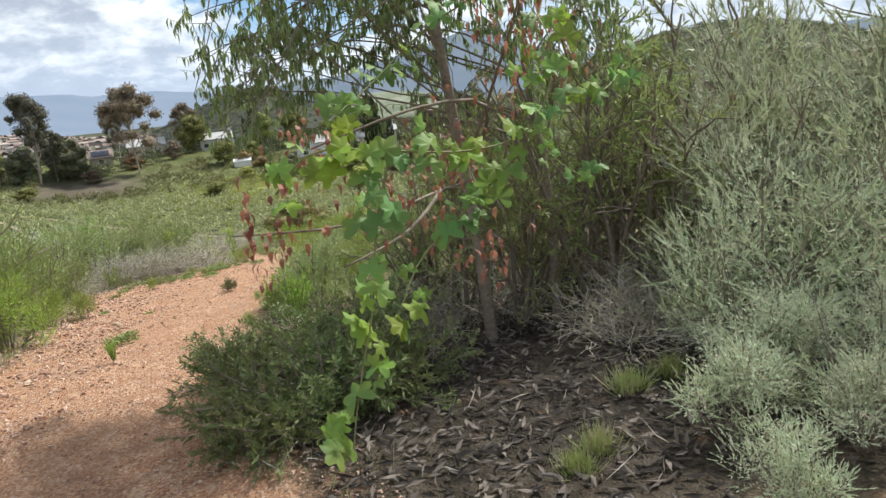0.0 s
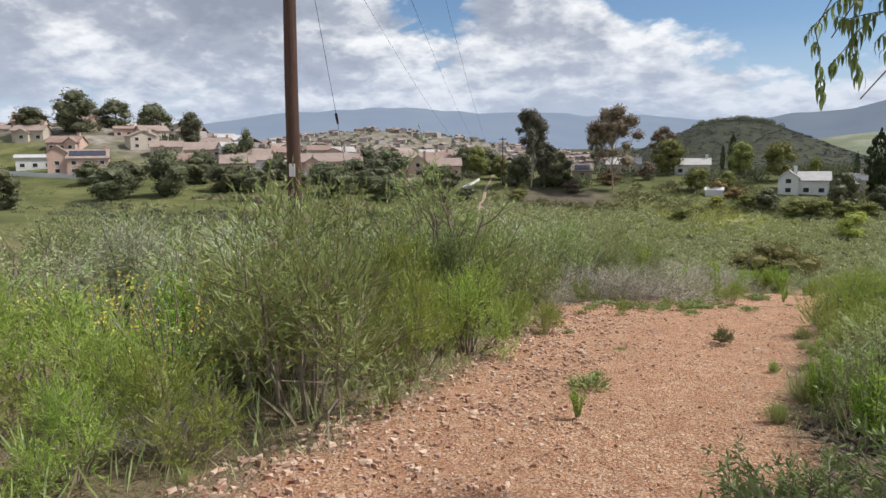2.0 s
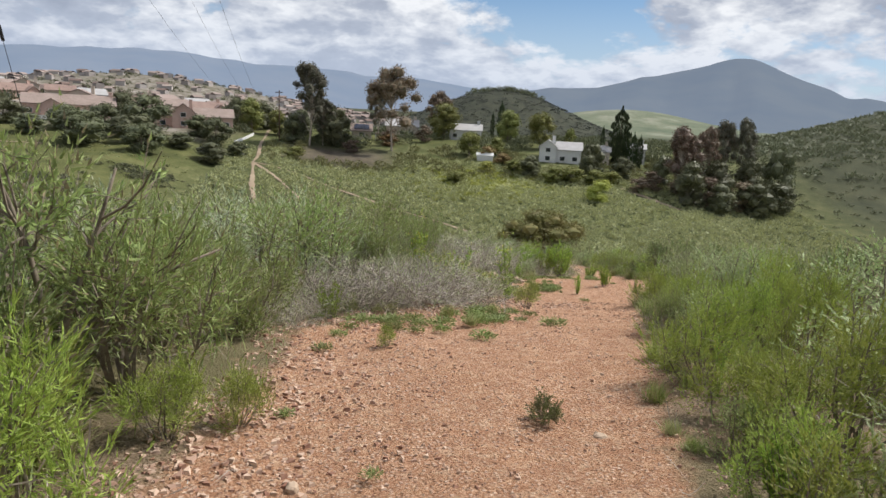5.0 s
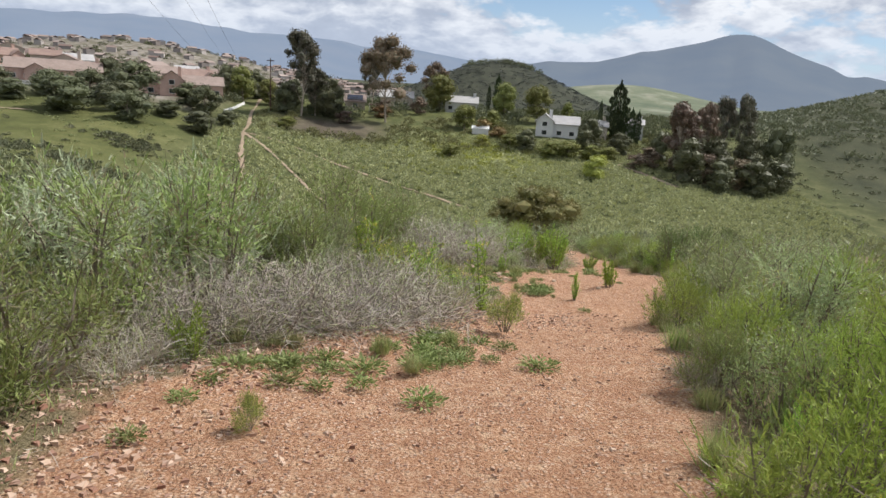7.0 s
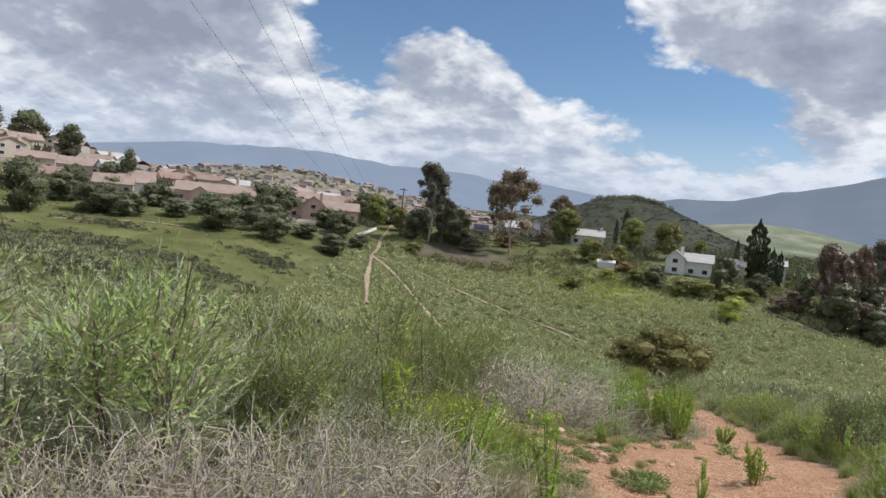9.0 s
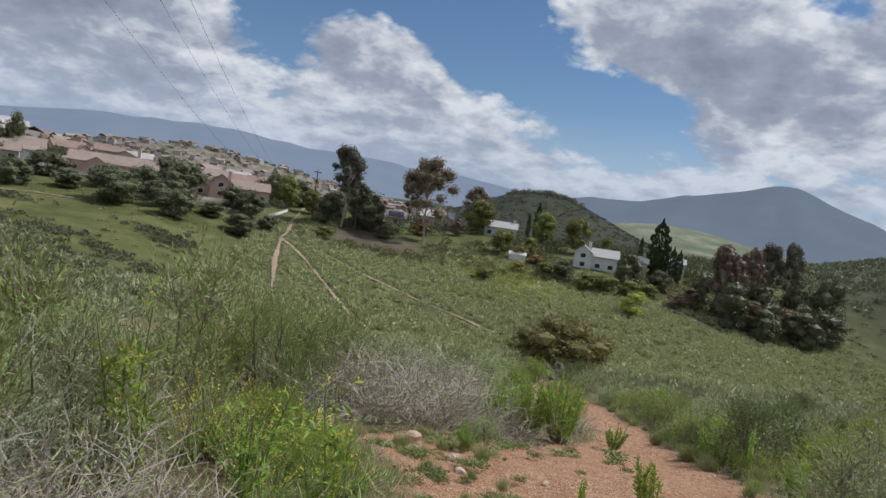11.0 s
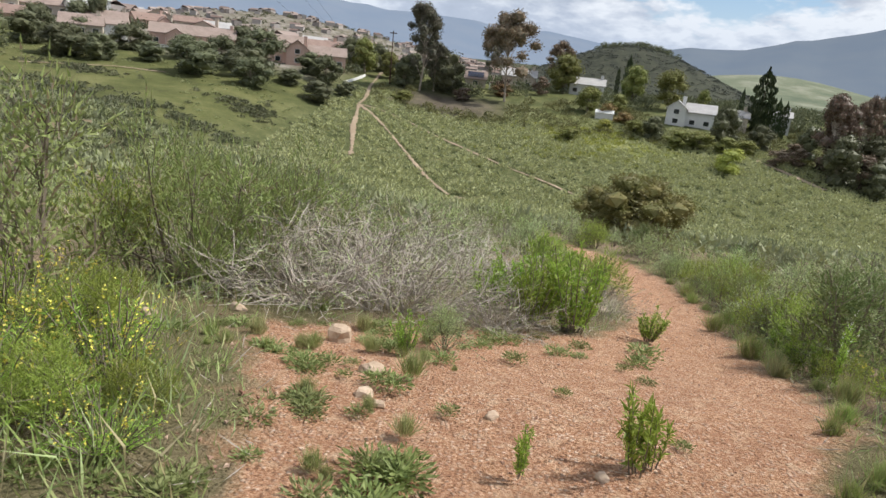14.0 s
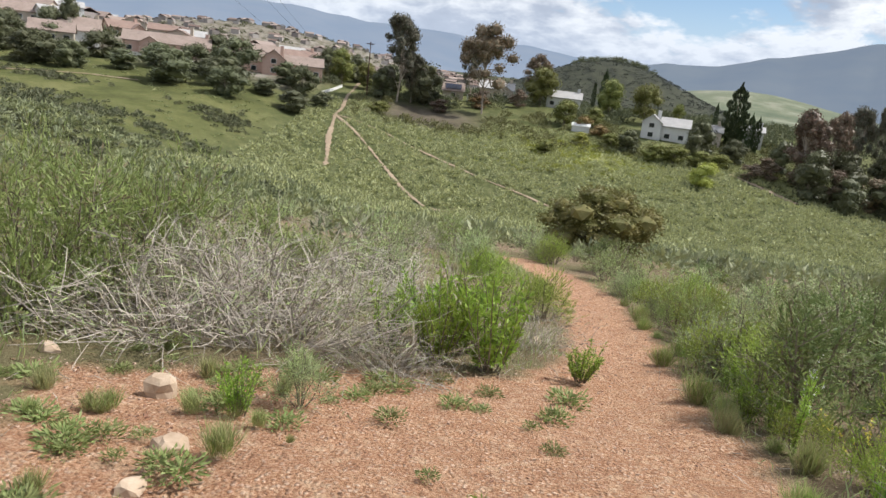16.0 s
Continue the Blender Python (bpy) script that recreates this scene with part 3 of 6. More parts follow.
M.update(
    greenstem=plain_mat("green_stem", (0.12, 0.16, 0.05), (0.22, 0.22, 0.10), 30, 0.7, 0.3, 0.002),
    weed=leaf_mat("weed_leaves", (0.10, 0.14, 0.035), (0.20, 0.25, 0.08), (0.18, 0.21, 0.08), through=0.3),
    olive=leaf_mat("olive_leaves", (0.085, 0.078, 0.028), (0.165, 0.145, 0.05), (0.11, 0.115, 0.036)),
    gum=leaf_mat("gum_leaves", (0.08, 0.12, 0.04), (0.21, 0.27, 0.10), rough=0.35, through=0.5),
    vine=leaf_mat("vine_leaves", (0.07, 0.17, 0.05), (0.15, 0.27, 0.08), (0.19, 0.27, 0.03), through=0.45),
    palesage=leaf_mat("pale_sage_leaves", (0.24, 0.30, 0.18), (0.43, 0.49, 0.33), (0.31, 0.37, 0.20), dry=(0.5, 0.45, 0.33), dry_share=0.15),
    russet=leaf_mat("russet_leaves", (0.13, 0.05, 0.035), (0.28, 0.125, 0.08), through=0.3),
)

KINDS = {
    "broom": ("broom_shrub", "wispy green broom shrub with bare grey stems", "shrub", lambda r, o: make_broom(r, o)),
    "lush": ("broom_shrub", "bright green feathery broom shrub", "shrub", lambda r, o: make_broom(r, o, "lushgreen", 6600)),
    "sage": ("sagebrush", "rounded grey-green sagebrush on dry soil", "shrub", lambda r, o: make_sage(r, o)),
    "darksage": ("sagebrush", "dense dark green rounded shrub beside the trail", "shrub", lambda r, o: make_sage(r, o, "dark", 5500)),
    "dead": ("dead_brush", "tangle of dry grey leafless twigs", "dead shrub", make_dead),
    "leafy": ("leafy_shrub", "fresh green shrub with narrow upright leaves", "shrub", lambda r, o: make_leafy(r, o)),
    "sprig": ("leafy_sprig", "upright green sprig with narrow leaves beside the trail", "wildflower", lambda r, o: make_leafy(r, o, "bright", 420, 0.15, 0.026, 7, 0.3)),
    "flower": ("flowering_shrub", "low green mound with small yellow flowers", "wildflower", make_flowering),
    "stalk": ("mustard_plant", "tall thin mustard stalk with yellow flowers", "wildflower", make_stalk),
    "whitestalk": ("radish_plant", "tall thin wild radish with white flowers", "wildflower", lambda r, o: make_stalk(r, o, "white")),
    "weed": ("weed", "low leafy green weed on stony soil", "weed", make_rosette),
    "tuft": ("grass_tuft", "tuft of green and straw-coloured grass", "grass", make_tuft),
    "bush": ("leafy_bush", "dense dark green rounded bush with narrow leaves", "bush", lambda r, o: make_bush(r, o)),
    "palesage": ("sagebrush", "pale silvery green sagebrush in the sun", "shrub", lambda r, o: make_sage(r, o, "palesage", 6600)),
    "tallsage": ("sagebrush", "tall silvery green sagebrush with fine leaves behind the tree", "shrub", lambda r, o: make_sage(r, o, "palesage", 12000, 1.0)),
    "bigsage": ("sagebrush", "large silvery green sagebrush with dense feathery plumes", "shrub", lambda r, o: make_sage(r, o, "palesage", 16000, 0.72)),
    "thicket": ("tall_shrub", "tall shrub of dark branching stems with sparse leaves", "shrub", lambda r, o: make_thicket(r, o)),
    "olive": ("round_bush", "large rounded olive-brown bush in the valley", "bush", lambda r, o: make_tree(r, o, "olive", "stem", 64, 0.02, 0.7, 190, 0.04, 0.02, 0.21)),
}
for low, of, kw in (("broom_lo", "broom", dict(shoots=1900, stems=18)), ("lush_lo", "lush", dict(mat="lushgreen", shoots=1900, stems=18))):
    KINDS[low] = (*KINDS[of][:3], lambda r, o, kw=kw: make_broom(r, o, **kw))
KINDS["sage_lo"] = (*KINDS["sage"][:3], lambda r, o: make_sage(r, o, "sage", 1700))
M["lushgreen"] = leaf_mat("lush_shoots", (0.14, 0.20, 0.035), (0.28, 0.36, 0.07), (0.23, 0.28, 0.06), through=0.35)
PROTOS = {}


def plant(kind, x, y, h, turn=None, wide=1.0, variants=2):
    """One plant of a kind, h metres high, standing on the ground."""
    name, label, category, make = KINDS[kind]
    v = RND.randint(variants)
    turn = RND.uniform(0, 360) if turn is None else turn
    z = float(land(x, y)) - 0.03
    m = pose(x, y, z, 0, 0, turn) @ Matrix.Diagonal((h * wide, h * wide, h, 1))
    if (kind, v) not in PROTOS:
        root = thing(name, label, category, name + "s along the trail")
        make(np.random.RandomState(100 + 7 * len(PROTOS)), root)
        root.matrix_basis = m
        PROTOS[kind, v] = (root, root.matrix_basis.copy())
        return root
    root, m0 = PROTOS[kind, v]
    ob = copy_thing(root, Matrix.Identity(4))
    ob.matrix_basis = m
    return ob


# shrubs that can be told apart: kind, x, y, height, width to height
LEFT_BANK = (
    ("broom", -2.35, 6.15, 1.45, 1.0), ("broom", -3.1, 7.6, 1.65, 0.9), ("broom", -2.9, 10.6, 1.75, 0.9), ("broom", -3.4, 9.4, 1.75, 0.9), ("lush", -1.95, 7.3, 0.95, 0.9), ("thicket", -2.4, 9.75, 2.05, 0.9), ("broom", -2.7, 9.3, 1.6, 1.0), ("lush", -1.75, 8.4, 1.0, 1.0),
    ("flower", -3.3, 6.0, 0.85, 1.0), ("broom", -2.0, 10.4, 1.45, 1.0), ("lush", -1.5, 9.7, 0.55, 1.0), ("broom", -2.3, 11.8, 1.5, 1.1),
    ("broom", -1.9, 13.8, 1.3, 1.0), ("sage", -2.9, 12.8, 1.45, 1.1), ("broom", -1.3, 15.3, 1.7, 1.0), ("broom", -2.6, 14.8, 1.5, 1.0),
    ("dead", -0.3, 14.5, 0.8, 1.3), ("dead", 0.6, 14.9, 0.75, 1.3), ("dead", 0.2, 15.8, 0.85, 1.2), ("sage", 0.3, 16.6, 0.8, 1.0),
    ("lush", 1.65, 14.75, 0.42, 0.9), ("leafy", -0.9, 13.25, 0.5, 0.8), ("dead", -1.3, 13.0, 0.5, 1.0), ("lush", -0.25, 12.15, 0.22, 1.0),
)
TRAIL_BEND = (
    ("leafy", 3.9, 21.6, 1.1, 0.85), ("leafy", 3.45, 21.55, 0.95, 0.8), ("leafy", 3.65, 22.1, 1.0, 0.8), ("leafy", 3.0, 21.8, 0.75, 0.8), ("leafy", 3.3, 22.3, 0.85, 0.9), ("dead", 1.3, 21.3, 1.15, 1.2),
    ("dead", 2.2, 21.4, 1.1, 1.2), ("dead", 0.2, 21.9, 1.25, 1.2), ("dead", 3.1, 21.2, 0.6, 1.2), ("broom", -0.6, 19.9, 1.75, 0.9),
    ("broom", 0.2, 21.6, 1.35, 1.0), ("lush", -0.5, 21.2, 1.3, 1.0), ("broom", -1.8, 18.6, 1.6, 1.0), ("sage", -1.9, 20.6, 1.2, 1.1),
    ("broom", -1.0, 18.0, 1.2, 1.0), ("dead", -0.6, 17.6, 0.9, 1.2), ("sage", -0.9, 16.6, 1.1, 1.0), ("flower", 1.0, 18.4, 0.62, 1.1),
    ("flower", 0.3, 17.9, 0.6, 1.0), ("flower", 0.6, 18.0, 0.6, 1.2), ("flower", 0.1, 18.8, 0.7, 1.1), ("lush", 0.7, 18.6, 0.55, 1.2), ("lush", 1.15, 17.8, 0.42, 1.2), ("lush", 0.4, 19.3, 0.5, 1.2), ("stalk", 1.62, 16.0, 1.1, 1.0), ("stalk", 0.2, 16.9, 1.35, 1.0), ("stalk", 0.9, 17.0, 1.0, 1.0),
)
SLOPE_FOOT = (
    ("sage", 2.75, 20.0, 0.42, 0.9), ("leafy", 4.7, 21.75, 0.42, 1.1), ("sprig", 3.88, 18.22, 0.56, 0.8), ("sprig", 3.3, 18.0, 0.3, 0.8), ("sprig", 3.96, 18.3, 0.42, 0.9), ("leafy", 3.05, 17.15, 0.35, 0.5),
    ("leafy", 2.5, 19.65, 0.36, 0.9), ("bush", 0.75, 4.1, 0.95, 1.15), ("bush", 0.45, 5.0, 0.7, 1.0), ("bush", 1.45, 5.1, 0.9, 1.1),
    ("sage", 1.7, 7.2, 0.9, 1.0), ("leafy", 1.15, 6.6, 0.65, 0.9), ("sage", 2.2, 8.2, 0.85, 1.1), ("leafy", 1.75, 8.9, 0.6, 0.9),
    ("lush", 2.75, 9.6, 0.95, 1.0), ("lush", 2.5, 10.9, 0.85, 1.0), ("leafy", 2.15, 9.5, 0.4, 1.0), ("sage", 3.4, 10.6, 1.0, 1.1),
    ("lush", 3.5, 12.2, 0.85, 1.0), ("broom", 2.8, 12.85, 0.62, 0.8), ("lush", 3.5, 13.3, 0.75, 1.0), ("sage", 4.2, 13.8, 1.1, 1.0),
)
RIGHT_BANK = (
    ("sage", 4.6, 15.6, 1.05, 1.1), ("lush", 3.9, 15.3, 0.7, 1.1), ("sage", 5.4, 17.4, 1.0, 1.1), ("lush", 4.9, 17.3, 0.6, 1.0),
    ("flower", 5.5, 16.2, 0.8, 1.0), ("sage", 5.6, 13.5, 1.3, 1.1), ("darksage", 6.5, 15.0, 1.2, 1.1), ("sage", 4.6, 11.8, 1.2, 1.1),
    ("darksage", 7.5, 22.8, 1.15, 1.1), ("lush", 6.25, 22.7, 0.55, 0.8), ("flower", 6.35, 19.9, 0.55, 1.1), ("leafy", 5.85, 21.1, 0.45, 0.8),
    ("whitestalk", 5.85, 20.4, 0.75, 0.7), ("sage", 7.1, 25.4, 0.7, 1.3), ("sage", 8.6, 25.0, 0.9, 1.3), ("darksage", 7.0, 21.0, 0.7, 1.2),
    ("sage", 9.0, 21.4, 0.9, 1.3), ("sage", 8.1, 19.4, 0.9, 1.2), ("sage", 6.4, 27.6, 0.6, 1.3), ("sage", 7.8, 28.5, 0.8, 1.3),
)
LOWER_RIGHT = (
    ("sage", 9.6, 28.2, 0.9, 1.3), ("lush", 4.6, 24.3, 0.7, 1.1), ("lush", 3.9, 25.6, 0.8, 1.1), ("dead", 4.35, 22.7, 0.5, 1.2),
    ("sage", 3.6, 28.5, 0.9, 1.2), ("sage", 2.2, 26.0, 0.9, 1.3), ("dead", 2.6, 23.8, 0.9, 1.3), ("broom", 0.9, 24.5, 1.1, 1.2),
    ("sage", -4.6, 8.2, 1.2, 1.1), ("sage", -4.2, 9.8, 1.25, 1.1), ("sage", -5.6, 9.2, 1.2, 1.1),
    ("lush", -3.7, 7.4, 1.05, 1.0), ("whitestalk", -3.9, 6.9, 1.1, 0.8), ("whitestalk", -4.3, 7.6, 1.2, 0.8), ("lush", -4.6, 6.3, 0.9, 1.0),
    ("lush", -3.9, 5.1, 0.75, 1.0), ("lush", -3.0, 4.9, 0.6, 1.0), ("lush", -5.2, 5.2, 0.85, 1.1), ("sage", -3.6, 11.0, 1.3, 1.1),
)
LOWER_LEFT = (
    ("broom", -4.0, 12.6, 1.4, 1.1), ("sage", -5.2, 11.6, 1.25, 1.2), ("sage", -6.7, 10.6, 1.2, 1.2), ("sage", -6.3, 7.9, 1.1, 1.2),
    ("sage", -7.6, 13.0, 1.2, 1.2), ("flower", -7.3, 16.4, 1.3, 0.8), ("flower", -8.9, 16.6, 1.2, 0.8), ("sage", -5.8, 14.4, 1.3, 1.2),
    ("sage", -4.0, 15.6, 1.3, 1.2), ("dead", -3.3, 13.7, 1.0, 1.2), ("dead", -3.0, 5.6, 0.5, 1.0), ("dead", -2.3, 7.0, 0.5, 1.0),
    ("dead", -2.7, 8.6, 0.7, 1.0),
)
SHRUBS = LEFT_BANK + TRAIL_BEND + SLOPE_FOOT + RIGHT_BANK + LOWER_RIGHT + LOWER_LEFT
for kind, x, y, h, wide in SHRUBS:
    gap = -float(trail_in(x, y))
    if kind != "leafy" and 0.35 < gap < 1.6 and x > 1.2 and y < 20:
        x -= 0.22
    if gap > 1.5 and kind in ("sage", "lush", "broom"):
        kind += "_lo"
    plant(kind, x, y, h, None, wide * (1.2 if kind.split("_")[0] in ("sage", "lush", "broom", "darksage") else 1.05))
for kind, x, y, h, wide in (("lush", -2.7, 5.3, 0.7, 1.1), ("lush", -3.4, 4.4, 0.75, 1.1), ("lush", -4.2, 4.2, 0.8, 1.1), ("lush", -4.4, 5.6, 0.95, 1.1), ("lush", -3.6, 5.7, 0.8, 1.1), ("sage", -5.0, 4.6, 0.8, 1.1), ("lush", -2.75, 4.1, 0.5, 1.2),
                            ("lush", -5.6, 6.4, 1.0, 1.1), ("palesage", -5.0, 8.8, 1.25, 1.1), ("palesage", -4.6, 10.6, 1.3, 1.1), ("lush", -2.15, 7.9, 0.85, 1.0),
                            ("bush", 0.82, 10.2, 0.24, 0.85), ("leafy", -0.6, 6.75, 0.26, 0.7), ("broom", -0.6, 16.2, 1.35, 0.95), ("sage", -2.1, 16.1, 1.7, 1.0), ("sage", -0.2, 17.3, 1.2, 0.9), ("broom", 0.0, 21.1, 1.75, 0.9), ("broom", 0.7, 22.4, 1.6, 1.0), ("broom", -0.4, 22.6, 1.7, 1.0), ("lush", 6.6, 24.6, 0.8, 1.0), ("sage", 8.4, 23.6, 1.1, 1.1),
                            ("lush", 2.5, 8.7, 0.8, 1.0), ("lush", 3.2, 8.9, 1.0, 1.0), ("lush", 3.6, 11.5, 1.0, 1.0), ("lush", 3.95, 12.6, 1.0, 1.0), ("sage", 4.2, 9.8, 1.1, 1.1),
                            ("lush", 4.6, 14.4, 0.9, 1.0), ("lush", 5.2, 15.0, 1.0, 1.1), ("sage", 2.6, 7.3, 1.0, 1.0), ("lush", 2.0, 7.9, 0.7, 1.0), ("broom", -3.1, 8.6, 1.3, 1.0), ("sage", -3.5, 9.0, 1.2, 1.1)):
    plant(kind, x, y, h, None, wide)
for kind, x, y, h, wide in (("palesage", -3.9, 8.3, 1.35, 1.3), ("palesage", -4.4, 9.4, 1.5, 1.3), ("palesage", -5.4, 10.2, 1.55, 1.3), ("palesage", -6.4, 9.2, 1.5, 1.3), ("palesage", -3.6, 10.2, 1.5, 1.3),
                            ("sage", -6.0, 11.6, 1.6, 1.3), ("palesage", -4.2, 11.8, 1.5, 1.3), ("sage", -7.4, 11.4, 1.6, 1.3), ("lush", -2.6, 6.7, 1.0, 1.3), ("flower", -3.7, 6.6, 1.0, 1.1), ("lush", -2.45, 8.9, 1.25, 1.2),
                            ("darksage", -2.15, 9.1, 1.3, 0.8), ("palesage", -2.9, 12.2, 1.35, 1.3), ("palesage", -3.2, 13.4, 1.5, 1.3), ("palesage", -2.2, 14.4, 1.45, 1.3), ("broom", -1.7, 12.6, 1.1, 1.2), ("palesage", -4.6, 13.6, 1.5, 1.3),
                            ("flower", -4.9, 7.2, 1.0, 1.2), ("sage", -8.6, 10.4, 1.5, 1.3), ("sage", -9.4, 12.6, 1.5, 1.3), ("broom", -3.0, 7.0, 1.3, 1.1)):
    plant(kind, x, y, h, None, wide)
for x, y, h in ((-0.55, 7.6, 0.17), (-0.85, 12.0, 0.10), (-0.2, 13.3, 0.16), (0.35, 13.25, 0.16), (0.75, 13.35, 0.16), (-0.55, 13.2, 0.17),
                (0.05, 12.85, 0.1), (1.3, 14.1, 0.12), (-0.5, 8.0, 0.08), (-0.3, 9.3, 0.06), (-0.9, 10.2, 0.07), (2.9, 18.6, 0.07), (2.2, 18.3, 0.09), (3.3, 20.0, 0.1), (2.0, 18.9, 0.1),
                (4.35, 20.5, 0.12), (4.5, 21.0, 0.16), (3.9, 20.9, 0.1), (1.6, 19.2, 0.12), (1.2, 19.8, 0.14), (2.6, 17.6, 0.07), (1.9, 17.5, 0.12), (1.5, 18.6, 0.16), (3.6, 19.2, 0.06),
                (-1.0, 13.4, 0.12), (0.95, 14.4, 0.14), (-0.75, 12.6, 0.1), (2.1, 20.4, 0.12), (3.0, 16.5, 0.08), (4.2, 18.6, 0.06)):
    plant("weed", x, y, h, None, 1.15, 3)
for k in range(26):
    # leafy weeds along the foot of the brush
    u = RND.rand()
    x = -1.2 + 2.9 * u + RND.normal() * 0.1
    plant("weed", x, 13.35 + 1.3 * max(0.0, u - 0.35) + RND.normal() * 0.3, RND.uniform(0.05, 0.14), None, 1.3, 3)
for x, y, h, wide in ((-1.7, 15.7, 1.75, 1.15), (-2.9, 15.1, 1.65, 1.15), (-0.8, 16.5, 1.5, 1.1), (-3.9, 9.0, 1.5, 1.2), (-3.0, 10.4, 1.5, 1.2), (3.5, 2.75, 1.6, 1.0), (4.0, 2.1, 1.9, 1.0), (3.0, 2.0, 0.85, 1.1), (4.1, 3.4, 2.1, 0.9)):
    plant("bigsage", x, y, h, None, wide)
for k in range(46):
    # low weeds and grass on the bare soil at the bend
    plant(("weed", "weed", "tuft")[k % 3], RND.uniform(0.9, 2.9), RND.uniform(17.2, 19.7), RND.uniform(0.05, 0.15), None, 1.3, 3)
for kind, x, y, h, wide in (("flower", 1.2, 18.2, 0.42, 1.4), ("flower", 0.8, 17.7, 0.45, 1.4), ("flower", 1.5, 17.6, 0.36, 1.4), ("flower", 0.5, 18.4, 0.45, 1.4), ("flower", 1.0, 17.2, 0.4, 1.4), ("lush", 0.9, 18.0, 0.4, 1.4), ("lush", 1.4, 18.0, 0.34, 1.4),
                            ("leafy", 1.06, 7.35, 0.5, 0.7), ("lush", 1.95, 9.5, 0.42, 1.1), ("leafy", 1.15, 7.6, 0.42, 0.7), ("lush", 2.5, 10.4, 0.5, 1.2), ("dead", 2.83, 12.95, 0.5, 0.8), ("lush", -1.15, 9.95, 0.45, 1.0)):
    plant(kind, x, y, h, None, wide)
for kind, x, y, h, wide in (("dead", -0.8, 14.1, 0.85, 1.2), ("dead", 0.1, 14.6, 0.9, 1.2), ("dead", 0.9, 15.4, 0.8, 1.2), ("dead", -1.2, 13.8, 0.8, 1.1), ("dead", -2.0, 13.0, 0.7, 1.1), ("dead", 1.7, 22.3, 1.2, 1.2), ("dead", 0.9, 22.0, 1.2, 1.2)):
    plant(kind, x, y, h, None, wide)
for k in range(70):
    x, y = RND.uniform(0.7, 2.7), RND.uniform(17.3, 20.9)
    if k % 3 == 0:
        x, y = (RND.uniform(2.5, 4.6), RND.uniform(19.8, 21.2)) if k % 2 else (RND.uniform(-1.2, 1.2), RND.uniform(12.6, 14.2))
    plant("tuft" if k % 4 == 0 else "weed", x, y, RND.uniform(0.05, 0.13) * (1.6 if k % 4 == 0 else 1), None, 1.3, 3)


def fill_plants():
    """More shrubs behind the ones beside the trail."""
    rnd = np.random.RandomState(5)
    spots = [(s[1], s[2]) for s in SHRUBS]
    made = 0
    for _ in range(900):
        x, y = rnd.uniform(-15, 14), rnd.uniform(2.5, 27)
        if trail_in(x, y) > -1.0 or (0 < x < 6 and y < 8.5) or min((x - a) ** 2 + (y - b) ** 2 for a, b in spots) < 1.2:
            continue
        if -10.5 < x < -6 and 15.5 < y < 26:
            continue
        kind = ("sage_lo", "broom_lo", "sage_lo", "lush_lo", "dead", "sage_lo", "sage_lo")[rnd.randint(7)]
        plant(kind, x, y, rnd.uniform(0.75, 1.25) * (0.8 if x > 0 else 1.0), rnd.uniform(0, 360), rnd.uniform(1.0, 1.3))
        spots.append((x, y))
        made += 1
        if made > 70:
            break
    for _ in range(130):
        x, y = rnd.uniform(-4, 7.5), rnd.uniform(3, 26)
        e = float(trail_in(x, y))
        if -0.75 < e < -0.02 and not (0 < x < 2 and y < 6):
            plant("tuft", x, y, rnd.uniform(0.12, 0.42), rnd.uniform(0, 360), 1.2, 3)


fill_plants()


def lower_slope():
    """Sagebrush along the right side of the lower trail and across the foot of the slope."""
    rnd = np.random.RandomState(44)
    for k in range(54):
        y = rnd.uniform(18.6, 36)
        x = float(np.interp(y, RIGHT_Y, RIGHT_X)) + 0.42 + rnd.uniform(0, 1) ** 2.0 * 7
        kind = ("sage_lo", "sage_lo", "darksage", "lush_lo", "sage_lo", "sage_lo", "leafy")[rnd.randint(7)] if k > 8 else ("lush_lo", "leafy", "sage_lo")[k % 3]
        plant(kind, x, y, rnd.uniform(0.55, 1.1) * (0.6 if kind == "leafy" else 1), rnd.uniform(0, 360), 1.25)
    for k in range(34):
        y = rnd.uniform(23.5, 38)
        x = rnd.uniform(-6, 3.6)
        plant(("sage_lo", "broom_lo", "dead", "sage_lo")[rnd.randint(4)], x, y, rnd.uniform(0.6, 1.1), rnd.uniform(0, 360), 1.25)


lower_slope()


def verge_shrubs():
    """Low shrubs that lean over the right edge of the trail, and grass at their feet."""
    rnd = np.random.RandomState(73)
    y = 7.0
    while y < 27:
        x = float(np.interp(y, RIGHT_Y, RIGHT_X))
        kind = ("lush_lo", "lush_lo", "leafy", "lush_lo", "sage_lo", "stalk", "broom_lo")[rnd.randint(7)]
        h = rnd.uniform(0.4, 0.75) * (0.8 if kind == "leafy" else 1.0)
        plant(kind, x + (0.5 if 14 < y < 17.5 else 0.22) + h * 0.35, y, h, rnd.uniform(0, 360), 0.5 if kind in ("leafy", "stalk") else 1.1)
        plant("tuft", x + rnd.uniform(-0.1, 0.3), y + rnd.uniform(-0.3, 0.3), rnd.uniform(0.12, 0.3), rnd.uniform(0, 360), 1.3, 3)
        y += rnd.uniform(0.4, 0.8)


verge_shrubs()

